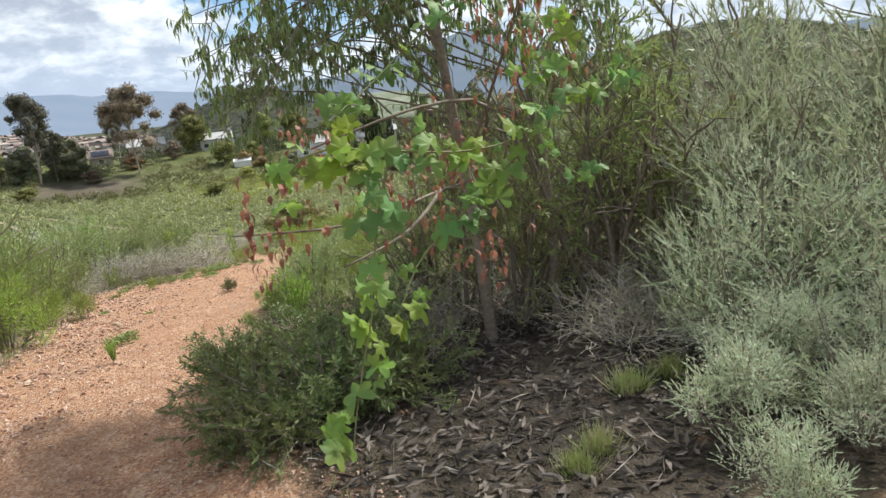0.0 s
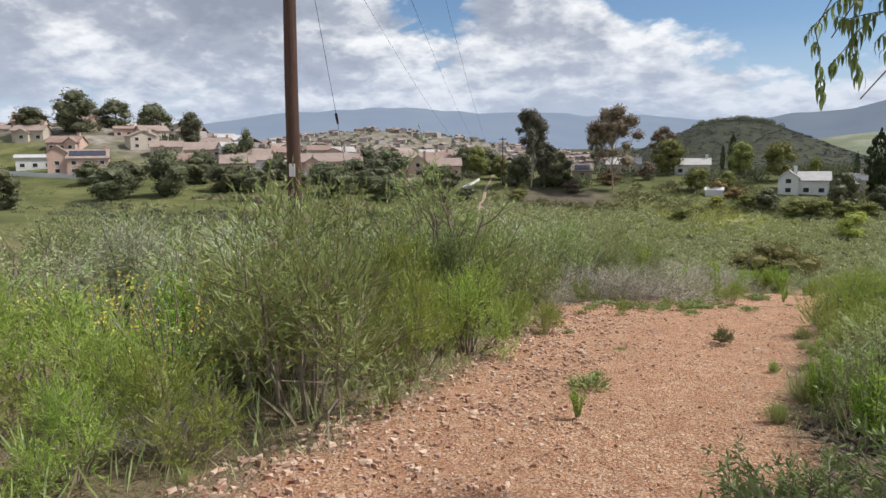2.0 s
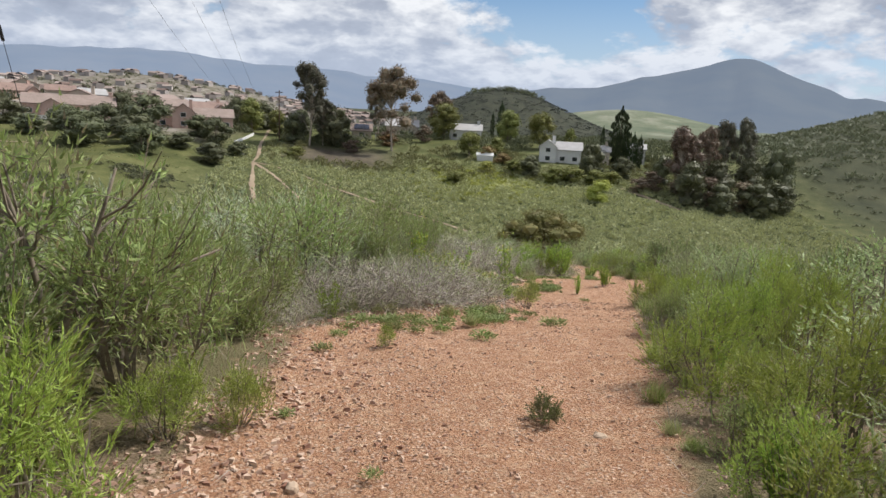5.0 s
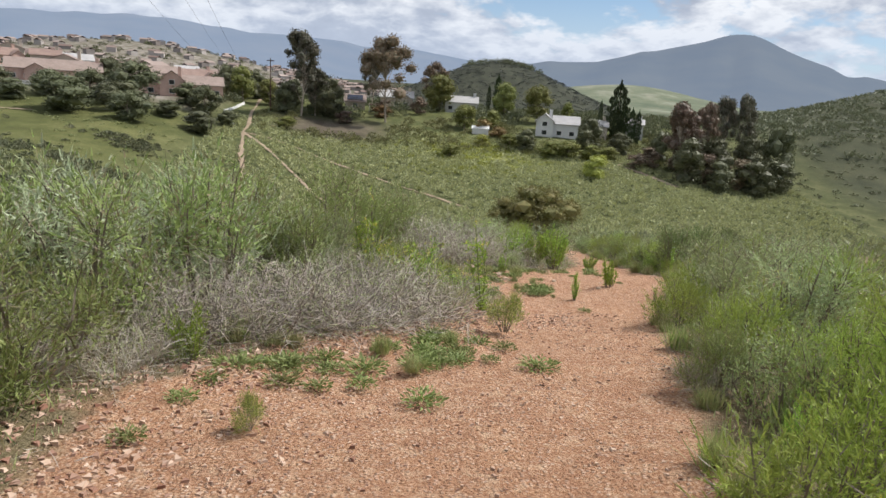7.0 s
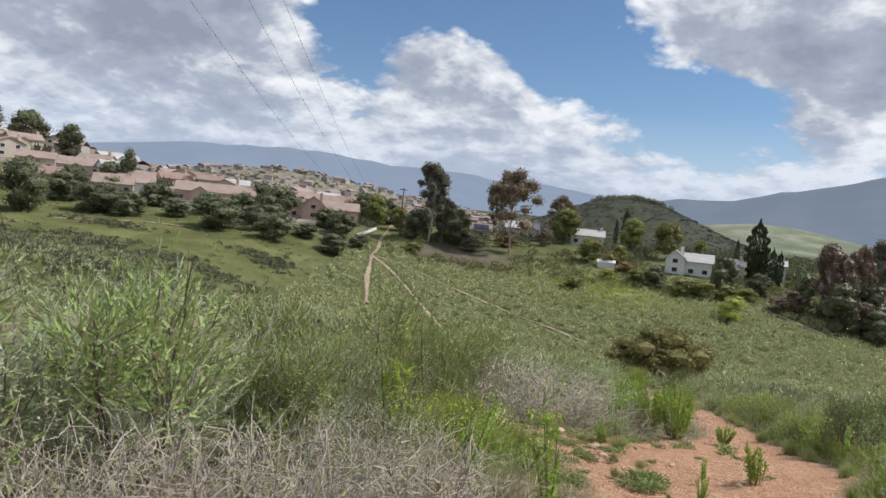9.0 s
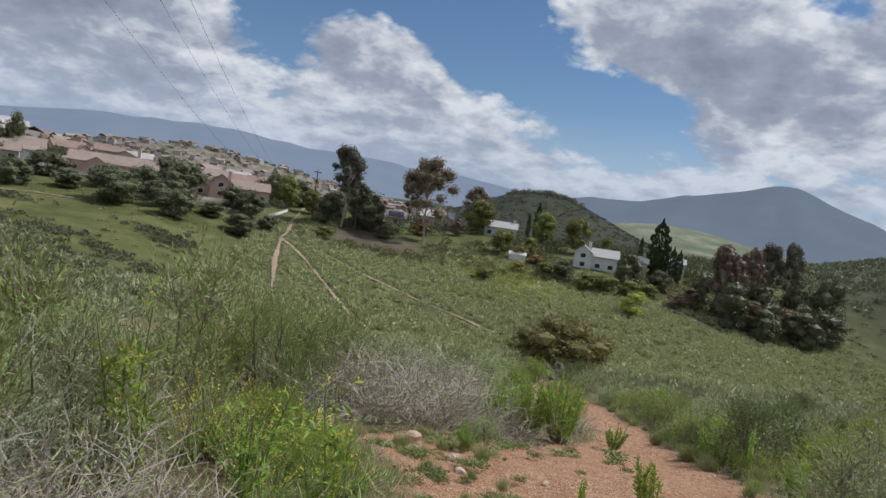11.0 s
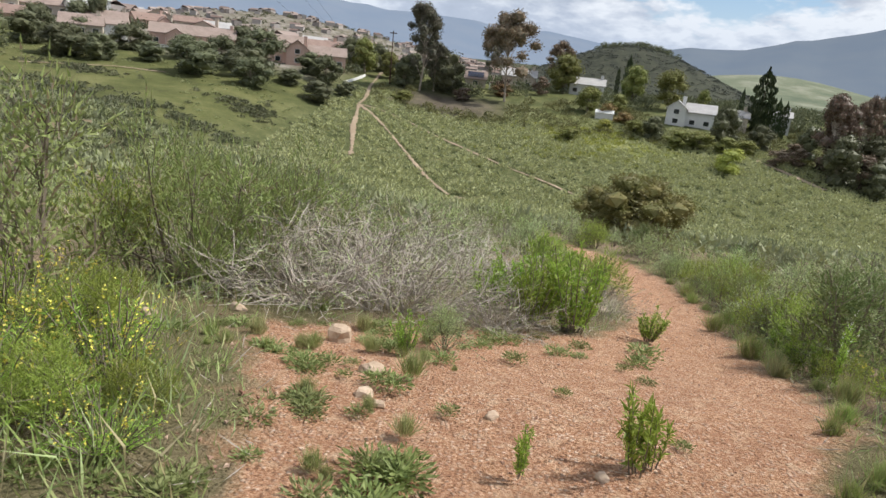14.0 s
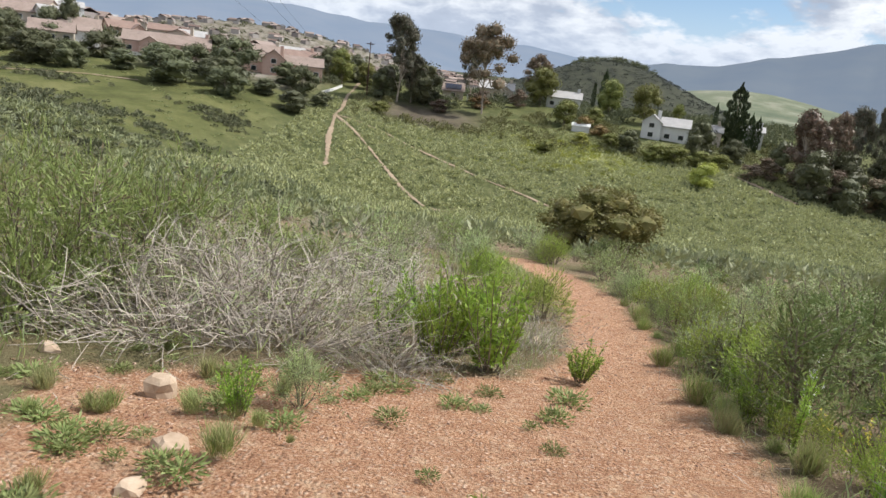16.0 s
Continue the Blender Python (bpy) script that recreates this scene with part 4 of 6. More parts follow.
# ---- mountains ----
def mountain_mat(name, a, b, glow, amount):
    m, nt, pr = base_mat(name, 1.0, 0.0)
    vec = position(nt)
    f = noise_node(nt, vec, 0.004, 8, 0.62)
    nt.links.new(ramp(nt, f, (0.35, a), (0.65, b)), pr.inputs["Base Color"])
    # distance haze is put in as blue emission over the slope colours
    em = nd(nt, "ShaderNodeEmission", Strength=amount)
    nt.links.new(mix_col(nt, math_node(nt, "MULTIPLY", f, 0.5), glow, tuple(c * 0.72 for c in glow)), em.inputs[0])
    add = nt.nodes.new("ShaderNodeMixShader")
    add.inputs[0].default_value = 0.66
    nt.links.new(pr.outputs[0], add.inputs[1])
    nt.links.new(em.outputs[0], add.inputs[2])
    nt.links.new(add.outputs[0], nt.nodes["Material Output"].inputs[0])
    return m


def mountain(name, label, az0, az1, reach, knots_az, knots_el, mat, seed):
    rnd = np.random.RandomState(seed)
    az = np.linspace(az0, az1, 220)
    el = np.interp(az, knots_az, knots_el)
    k = np.hanning(7)
    el = np.convolve(np.pad(el, 3, "edge"), k / k.sum(), "valid")
    for n, amp in ((22, 0.10), (60, 0.06)):
        el = el + amp * np.interp(az, np.linspace(az0, az1, n), rnd.normal(size=n))
    rows = 14
    v = []
    gully = [np.interp(az, np.linspace(az0, az1, 46), rnd.normal(size=46)) for _ in range(2)]
    for i in range(rows):
        s = i / (rows - 1)
        r = reach * (1 - 0.42 * s) + 60 * (gully[0] * (1 - s) + gully[1] * s) * np.sin(math.pi * s)
        z = np.tan(np.radians(el)) * reach * (1 - s) ** 1.25 - 30 * s
        v.append(np.stack([r * np.sin(np.radians(az)), r * np.cos(np.radians(az)), z], -1))
    n = len(az)
    idx = np.arange(rows * n).reshape(rows, n)
    f = np.stack([idx[:-1, :-1], idx[1:, :-1], idx[1:, 1:], idx[:-1, 1:]], -1).reshape(-1, 4)
    tagged(new(name, mesh_from(name, np.concatenate(v), f, mat, True)), label, "mountain", kind="structure")


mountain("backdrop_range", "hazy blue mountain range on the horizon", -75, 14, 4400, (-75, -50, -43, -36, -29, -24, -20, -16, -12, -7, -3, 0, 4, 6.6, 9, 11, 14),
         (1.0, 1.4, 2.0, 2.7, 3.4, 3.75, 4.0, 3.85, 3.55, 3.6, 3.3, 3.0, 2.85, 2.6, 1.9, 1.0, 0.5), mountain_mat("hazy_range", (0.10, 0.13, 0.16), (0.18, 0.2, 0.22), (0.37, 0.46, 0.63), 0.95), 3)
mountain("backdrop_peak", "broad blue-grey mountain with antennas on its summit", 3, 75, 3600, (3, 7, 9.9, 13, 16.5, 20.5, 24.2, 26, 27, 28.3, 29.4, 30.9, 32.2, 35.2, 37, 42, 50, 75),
         (0.6, 2.0, 2.65, 2.95, 3.2, 3.75, 4.6, 5.1, 5.3, 5.3, 4.9, 4.2, 3.6, 2.75, 2.8, 2.6, 2.8, 2.0), mountain_mat("hazy_peak_scrub", (0.07, 0.085, 0.08), (0.14, 0.15, 0.13), (0.27, 0.34, 0.47), 0.95), 8)


def antennas():
    """Thin masts on the summit."""
    rnd = np.random.RandomState(12)
    for az in (26.1, 26.5, 26.9, 27.3, 27.8, 28.2):
        h, a = rnd.uniform(12, 24), radians(az)
        z = math.tan(radians(5.0)) * 3560
        mast = tagged(new("antenna_mast", mesh_from("antenna_mast", *tubes([np.array([[0, 0, 0], [0, 0, 0.5], [0, 0, 1.0]])], 0.06, 0.03, 5), M["antenna"])), "thin pale antenna mast on the summit", "antenna", "antennas on the summit")
        mast.matrix_basis = pose(3590 * math.sin(a), 3590 * math.cos(a), z) @ Matrix.Diagonal((20, 20, h + 14, 1))


M["antenna"] = plain_mat("pale_steel", (0.45, 0.47, 0.5), (0.6, 0.62, 0.64), 1, 0.6, 0.1, 0.01)
antennas()

# ---- far trees ----
# far leaf tones lightened and greyed, some distance haze mixed into the colour
M.update(
    gumfar=leaf_mat("far_gum_leaves", (0.055, 0.066, 0.045), (0.125, 0.138, 0.085), (0.105, 0.092, 0.06), through=0.2),
    gumred=leaf_mat("far_russet_gum_leaves", (0.07, 0.068, 0.045), (0.15, 0.13, 0.085), (0.16, 0.105, 0.07), through=0.2),
    treefar=leaf_mat("far_tree_leaves", (0.046, 0.058, 0.03), (0.11, 0.122, 0.058), (0.085, 0.092, 0.046), through=0.2),
    treelight=leaf_mat("far_light_leaves", (0.09, 0.12, 0.03), (0.19, 0.215, 0.06), (0.15, 0.15, 0.045), through=0.25),
    cypress=leaf_mat("cypress_leaves", (0.018, 0.032, 0.013), (0.05, 0.07, 0.025), through=0.1),
    orange=leaf_mat("orange_leaves", (0.14, 0.085, 0.04), (0.24, 0.16, 0.07), (0.14, 0.14, 0.04), through=0.2),
    yellowbush=leaf_mat("yellow_bush_leaves", (0.17, 0.195, 0.035), (0.30, 0.32, 0.075), through=0.2),
    palebark=plain_mat("pale_bark", (0.28, 0.23, 0.18), (0.48, 0.42, 0.36), 3, 0.9, 0.3, 0.03),
)


def make_tree(rnd, root, leaf, bark="stem", clumps=18, low=0.25, reach=0.42, leaves=80, size=0.055, trunk=0.022, clump_r=0.13, top_heavy=False):
    """A tree one metre high: tapered trunk, limbs to each clump, and clumps of single leaves."""
    t = np.linspace(0, 1, 7)
    bend = rnd.normal(size=2) * 0.05
    spine = np.stack([bend[0] * np.sin(t * 2.5), bend[1] * np.sin(t * 2.2), t * 0.86 - 0.01], -1)
    u = rnd.rand(clumps)
    z = low + (0.93 - low) * (np.sqrt(u) if top_heavy else u)
    az = rnd.uniform(0, 2 * np.pi, clumps)
    prof = np.sin(np.clip((z - low + 0.08) / (1.0 - low + 0.06), 0, 1) * math.pi) ** 0.6
    rr = reach * prof * np.sqrt(rnd.uniform(0.1, 1.0, clumps))
    c = np.stack([np.cos(az) * rr, np.sin(az) * rr, z], -1)
    c[0] = (spine[-1][0], spine[-1][1], 0.9)
    limbs = []
    for p in c:
        h0 = max(0.12, p[2] - 0.12 - 0.55 * math.hypot(p[0], p[1]))
        a = np.array([np.interp(h0, spine[:, 2], spine[:, k]) for k in range(3)])
        limbs.append(np.stack([a, a * 0.45 + p * 0.55 + np.array([0, 0, 0.02]), p]))
    part("trunk", join(tubes([spine], trunk, trunk * 0.25, 6), tubes(limbs, trunk * 0.35, trunk * 0.1, 4)), M[bark], root)
    n = clumps * leaves
    k = np.repeat(np.arange(clumps), leaves)
    big = clump_r * rnd.uniform(0.7, 1.25, clumps)
    off = unit(rnd.normal(size=(n, 3))) * (0.55 + 0.45 * rnd.rand(n, 1)) * big[k][:, None]
    off[:, 2] *= 0.78
    d = unit(off / clump_r + rnd.normal(size=(n, 3)) * 0.7)
    cores = []
    for q in range(clumps):
        v, f = KNOB
        cores.append((v * rnd.uniform(0.75, 1.1, (len(v), 1)) * big[q] * 0.72 * np.array([1, 1, 0.78]) + c[q], f))
    part("crown", join(needles(c[k] + off, d, rnd.uniform(0.6, 1.3, n) * size, size * 0.75, rnd), *cores), M[leaf], root)


def make_cypress(rnd, root):
    part("trunk", tubes([np.array([[0, 0, -0.02], [0, 0, 0.5], [0, 0, 0.9]])], 0.03, 0.006, 6), M["stem"], root)
    n = 2600
    z = rnd.rand(n) ** 1.15 * 0.95 + 0.03
    r = 0.5 * np.sin(np.clip(z * 1.02 + 0.06, 0, 1) * math.pi) ** 0.55 * (0.8 + 0.2 * np.sin(z * 40 + rnd.rand(n)))
    az = rnd.uniform(0, 2 * np.pi, n)
    b = np.stack([np.cos(az) * r * 0.9, np.sin(az) * r * 0.9, z], -1)
    d = unit(np.stack([np.cos(az) * 0.5, np.sin(az) * 0.5, np.full(n, 1.0)], -1) + rnd.normal(size=(n, 3)) * 0.2)
    part("crown", blades(b, d, rnd.uniform(0.03, 0.08, n), 0.05, 0.2, rnd), M["cypress"], root)


KINDS.update({
    "gum": ("gum_tree", "tall open-crowned gum tree with clumped grey-green foliage", "tree", lambda r, o: make_tree(r, o, "gumfar", "palebark", 40, 0.3, 0.30, 150, 0.022, 0.016, 0.1, True)),
    "redgum": ("gum_tree", "tall gum tree with pale leaning trunk and russet-tinged crown", "tree", lambda r, o: make_tree(r, o, "gumred", "palebark", 42, 0.3, 0.34, 150, 0.022, 0.015, 0.105, True)),
    "tree": ("round_tree", "dense dark green rounded garden tree", "tree", lambda r, o: make_tree(r, o, "treefar", "stem", 24, 0.10, 0.44, 120, 0.05, 0.03, 0.25)),
    "lighttree": ("round_tree", "light green rounded garden tree", "tree", lambda r, o: make_tree(r, o, "treelight", "stem", 22, 0.18, 0.36, 120, 0.045, 0.025, 0.21)),
    "redtree": ("russet_tree", "dark tree with reddish-brown foliage below the houses", "tree", lambda r, o: make_tree(r, o, "gumred", "stem", 24, 0.1, 0.42, 120, 0.038, 0.022, 0.16)),
    "cypress": ("cypress_tree", "tall narrow dark green cypress", "tree", make_cypress),
    "orangebush": ("orange_bush", "rounded garden bush with orange-brown foliage", "bush", lambda r, o: make_tree(r, o, "orange", "stem", 14, 0.1, 0.6, 120, 0.08, 0.03, 0.3)),
    "yellowbush": ("yellow_bush", "rounded yellow-green bush on the slope", "bush", lambda r, o: make_tree(r, o, "yellowbush", "stem", 14, 0.15, 0.45, 120, 0.07, 0.03, 0.28)),
})


def grow(kind, rows, wide_of):
    for x, y, h, w in rows:
        plant(kind, x, y, h, None, w / h * wide_of)


# x, y, height, width
grow("olive", ((8.6, 43.6, 2.7, 5.4),), 0.62)
grow("gum", ((-28, 223, 26, 12), (-7, 246, 18.6, 7), (-24, 226, 15, 8), (107, 204, 25, 7.5), (100, 203, 24, 7)), 1.7)
grow("redgum", ((-1.5, 226, 27, 16.5), (16, 262, 18, 10), (92, 198, 22, 8), (83, 192, 21.5, 11)), 1.5)
grow("tree", ((-20, 227, 12, 11), (-33, 224, 9, 8), (-72, 206, 10.5, 13.5), (-80, 182, 8.5, 14), (-70, 190, 7, 10), (-63, 178, 6.8, 9), (-59, 193, 4, 8), (-53, 208, 7.6, 8),
              (-49, 186, 5, 9.5), (-56, 243, 9.5, 8), (-50, 262, 8, 8), (-105, 180, 6.6, 8), (-113, 180, 7.6, 12), (82, 184, 12, 10), (93, 190, 13, 10.5), (106, 196, 13.7, 9.5)), 1.05)
grow("tree", ((115, 199, 17, 10), (83, 206, 9, 7), (59, 203, 10.4, 7.6), (70, 206, 6.5, 7), (-136, 157, 9, 12), (-124, 165, 12.5, 12), (-115, 177, 7, 9), (-141, 235, 12.7, 6.5), (-148, 131, 10, 10),
              (-230, 245, 17, 18), (-237, 275, 13, 15.5), (-213, 275, 14, 14), (-196, 278, 13, 12), (-266, 229, 18, 15), (-245, 235, 11, 14), (-92, 240, 8, 9), (-145, 232, 8, 9), (40, 202, 6, 6.6)), 1.05)
grow("tree", ((-95, 205, 6.5, 11), (-84, 208, 7.5, 10), (-60, 213, 6, 8), (-75, 199, 6, 9), (-112, 206, 7, 10), (-125, 202, 7, 9), (-98, 192, 5, 9), (-133, 190, 8, 11), (-150, 178, 8, 12),
              (-165, 180, 7, 10), (-46, 246, 8, 8), (-33, 240, 8, 9), (-24, 236, 9, 9), (-45, 200, 4, 6), (-140, 205, 9, 9), (90, 182, 8, 9), (101, 184, 9, 10), (112, 190, 9, 10)), 1.05)
grow("lighttree", ((18, 258, 13, 11), (41, 250, 12, 8), (51, 240, 12.5, 9.5), (-49, 238, 11, 8.5), (24, 224, 7.5, 8), (63, 245, 7, 4), (46, 196, 5, 6.5), (51, 196, 5, 8), (-40, 235, 8, 7),
                   (17, 192, 3.4, 6), (58, 196, 4.5, 6), (33, 226, 6, 6), (-30, 205, 3.5, 6), (36, 205, 4, 6), (64, 198, 4, 6)), 1.2)
grow("redtree", ((85, 196, 15, 10), (88, 187, 9, 9), (76, 197, 6, 7), (70, 193, 4, 6), (-14, 221, 4, 6), (99, 188, 9, 10), (10, 244, 6, 6), (-2, 239, 5, 6)), 1.2)
grow("cypress", ((40, 262, 15, 3.6), (37, 264, 11, 2), (74, 223, 18.7, 8), (71, 232, 10.5, 1.8), (75.5, 221, 12, 3.0), (78, 220.5, 11.5, 3.0), (80, 220, 11, 2.8), (73, 221, 11, 3)), 1.0)
grow("orangebush", ((34, 214, 3.5, 5.2), (30, 220, 4, 5), (-3, 234, 3.5, 6)), 0.9)
grow("yellowbush", ((54, 177, 5.2, 5.5), (28, 206, 3, 5), (60, 192, 2.6, 4)), 1.1)

# ---- houses ----
M.update(
    whitewall=plain_mat("pale_stucco", (0.60, 0.60, 0.60), (0.72, 0.72, 0.71), 2, 0.9, 0.2, 0.01),
    pinkwall=plain_mat("pink_stucco", (0.52, 0.36, 0.30), (0.62, 0.44, 0.37), 2, 0.9, 0.2, 0.01),
    tanwall=plain_mat("tan_stucco", (0.46, 0.40, 0.33), (0.57, 0.50, 0.42), 2, 0.9, 0.2, 0.01),
    roofbrown=plain_mat("brown_roof_tiles", (0.23, 0.175, 0.15), (0.36, 0.285, 0.25), 3, 0.9, 0.6, 0.05),
    roofgrey=plain_mat("grey_roof_tiles", (0.34, 0.33, 0.33), (0.50, 0.49, 0.48), 3, 0.9, 0.5, 0.05),
    roofred=plain_mat("red_roof_tiles", (0.22, 0.15, 0.125), (0.32, 0.23, 0.195), 3, 0.9, 0.5, 0.05),
    glassdark=plain_mat("window_glass", (0.02, 0.025, 0.03), (0.05, 0.055, 0.06), 1, 0.08, 0.02, 0.001, spec=0.5),
    solar=plain_mat("solar_glass", (0.012, 0.016, 0.035), (0.03, 0.035, 0.06), 2, 0.15, 0.05, 0.001, spec=0.5),
    trim=plain_mat("white_trim", (0.70, 0.70, 0.69), (0.8, 0.8, 0.79), 3, 0.7, 0.1, 0.002),
)


def box(x0, x1, y0, y1, z0, z1):
    v = np.array([[x, y, z] for x in (x0, x1) for y in (y0, y1) for z in (z0, z1)], float)
    return v, [[0, 1, 3, 2], [4, 6, 7, 5], [0, 4, 5, 1], [2, 3, 7, 6], [0, 2, 6, 4], [1, 5, 7, 3]]


def gable_roof(x0, x1, y0, y1, z, rise, along_x=True, over=0.5, thick=0.25):
    """A gabled roof slab with overhang."""
    if along_x:
        ym = (y0 + y1) / 2
        prof = [(y0 - over, z - 0.15), (ym, z + rise), (y1 + over, z - 0.15), (y1 + over, z - 0.15 - thick), (ym, z + rise - thick), (y0 - over, z - 0.15 - thick)]
        v = np.array([(x, y, h) for x in (x0 - over, x1 + over) for y, h in prof])
    else:
        xm = (x0 + x1) / 2
        prof = [(x0 - over, z - 0.15), (xm, z + rise), (x1 + over, z - 0.15), (x1 + over, z - 0.15 - thick), (xm, z + rise - thick), (x0 - over, z - 0.15 - thick)]
        v = np.array([(x, y, h) for y in (y0 - over, y1 + over) for x, h in prof])
    return v, [[i, (i + 1) % 6, (i + 1) % 6 + 6, i + 6] for i in range(6)] + [[0, 1, 4, 5], [1, 2, 3, 4], [6, 11, 10, 7], [7, 10, 9, 8]]


def gable_walls(x0, x1, y0, y1, z, rise, along_x=True):
    v, f = box(x0, x1, y0, y1, -1.5, z)
    if along_x:
        g = np.array([[x0, y0, z], [x0, y1, z], [x0, (y0 + y1) / 2, z + rise - 0.1], [x1, y0, z], [x1, y1, z], [x1, (y0 + y1) / 2, z + rise - 0.1]])
    else:
        g = np.array([[x0, y0, z], [x1, y0, z], [(x0 + x1) / 2, y0, z + rise - 0.1], [x0, y1, z], [x1, y1, z], [(x0 + x1) / 2, y1, z + rise - 0.1]])
    return join((v, f), (g, [[0, 1, 2], [3, 5, 4], [0, 2, 5, 3], [1, 4, 5, 2]]))


def window(parent, x, y, z, w, h):
    """A window in a wall that faces -y."""
    frame_ob = part("window", join(box(x - w / 2 - .1, x - w / 2, y - .09, y, z, z + h), box(x + w / 2, x + w / 2 + .1, y - .09, y, z, z + h),
                                   box(x - w / 2 - .1, x + w / 2 + .1, y - .09, y, z + h, z + h + .1), box(x - w / 2 - .1, x + w / 2 + .1, y - .11, y, z - .1, z)), M["trim"], parent)
    pane = new("pane", mesh_from("pane", *box(x - w / 2, x + w / 2, y - .03, y + .05, z, z + h), M["glassdark"]))
    pane.parent = frame_ob


def house(label, x, y, turn, wings, wall, roof, storeys=1, chimney=True, panels=False):
    """wings: x0, x1, y0, y1, wall height, roof rise, ridge along x."""
    root = thing("house", label, "house", "houses across the valley")
    root.matrix_basis = pose(x, y, float(land(x, y)), 0, 0, turn)
    for n, (x0, x1, y0, y1, z, rise, ax) in enumerate(wings):
        part("wall", gable_walls(x0, x1, y0, y1, z, rise, ax), M[wall], root)
        part("roof", gable_roof(x0, x1, y0, y1, z, rise, ax), M[roof], root)
        for s in range(storeys):
            for k in range(max(1, int((x1 - x0) / 3.6))):
                cx = x0 + (k + 0.5) * (x1 - x0) / max(1, int((x1 - x0) / 3.6))
                if z > 2.4 * (s + 1):
                    window(root, cx, y0, 0.9 + 2.7 * s, 1.5, 1.3)
        if panels and ax:
            a = math.atan2(rise + 0.15, (y1 - y0) / 2 + 0.5)
            p = part("solar_panel", box(x0 + 0.8, x1 - 0.8, -1.6, 1.6, 0, 0.08), M["solar"], root, "dark blue solar panels")
            p.matrix_basis = pose(0, (y0 * 3 + y1) / 4 - 0.3, z + rise * 0.5 + 0.05, math.degrees(a), 0, 0)
    if chimney:
        x0, x1, y0, y1, z, rise, ax = wings[0]
        part("chimney", join(box(x1 - 1.6, x1 - 0.6, (y0 + y1) / 2 - .5, (y0 + y1) / 2 + .5, z, z + rise + 1.0),
                             box(x1 - 1.7, x1 - 0.5, (y0 + y1) / 2 - .6, (y0 + y1) / 2 + .6, z + rise + 1.0, z + rise + 1.2)), M[wall], root)
    return root


house("white two-storey house with pale grey tiled roof", 53, 219, -14, ((-6.5, -1, 0, 9, 5.2, 2.3, False), (-1, 7, 1.5, 10, 4.6, 2.4, True)), "whitewall", "roofgrey", 2)
house("cream house with grey roof beside dark cypresses", 67, 222, -16, ((-3.5, 3.5, 0, 8, 4.2, 1.8, True),), "tanwall", "roofgrey", 1)
house("cream house with grey roof behind trees", 81, 226, -18, ((-3, 3, 0, 8, 5, 1.5, True),), "whitewall", "roofgrey", 1)
house("low white house among dark trees", 101, 216, -22, ((-4, 5, 0, 7, 2.6, 1.3, True),), "whitewall", "roofgrey", 1, False)
house("pink house with steep front gable and brown roof", -67, 222, 17, ((-3.4, 3.4, 0, 9, 5.0, 2.8, False), (3.4, 15, 2, 11, 4.0, 2.6, True), (-14, -3.4, 3, 11, 4.0, 2.6, True)), "pinkwall", "roofbrown", 2)
house("long pink single-storey house with brown tiled roof", -104, 228, 24, ((-13, 13, 0, 10, 4.0, 3.0, True), (-8, -2, -2, 1, 3.6, 2.0, False)), "pinkwall", "roofbrown", 1)
house("pale house with brown roof above the meadow", -127, 219, 30, ((-5, 5, 0, 9, 4.6, 2.0, True),), "whitewall", "roofbrown", 1, False)
house("tan house with brown roof behind the long house", -118, 252, 25, ((-4.5, 4.5, 0, 9, 6.0, 2.0, True),), "tanwall", "roofred", 1)
house("dark-roofed house with solar panels between gum trees", -13, 246, 3, ((-3, 4, 0, 8, 3.0, 2.4, True),), "tanwall", "roofbrown", 1, False, True)
house("cream house with grey roof behind a gum tree", 2, 258, 0, ((-6, 6, 0, 9, 4.2, 2.4, True), (1, 5.5, -1.5, 2, 3.6, 1.8, False)), "tanwall", "roofgrey", 1)
house("cream house with grey roof at the hilltop", 26, 258, -6, ((-6, 6, 0, 9, 3.8, 2.2, True),), "whitewall", "roofgrey", 1)
house("pink house with solar panels on its roof", -178, 196, 40, ((-8, 5, 0, 10, 6.0, 3.0, True), (-14, -8, 1, 9, 8.0, 2.5, False)), "pinkwall", "roofbrown", 2, True, True)
house("white flat-roofed shed beside the pink house", -203, 196, 43, ((-6, 6, 0, 7, 4.5, 1.0, True),), "whitewall", "roofgrey", 1, False)
house("long pink house on the ridge", -207, 256, 38, ((-10, 10, 0, 9, 4.0, 1.2, True),), "pinkwall", "roofred", 1, False)
house("low house with broad brown roof on the ridge", -162, 243, 33, ((-12, 12, 0, 11, 3.4, 3.0, True),), "tanwall", "roofbrown", 1, False)
house("pale house with brown roof behind trees", -124, 200, 31, ((-5, 6, 0, 9, 6.0, 2.8, True),), "tanwall", "roofbrown", 2)

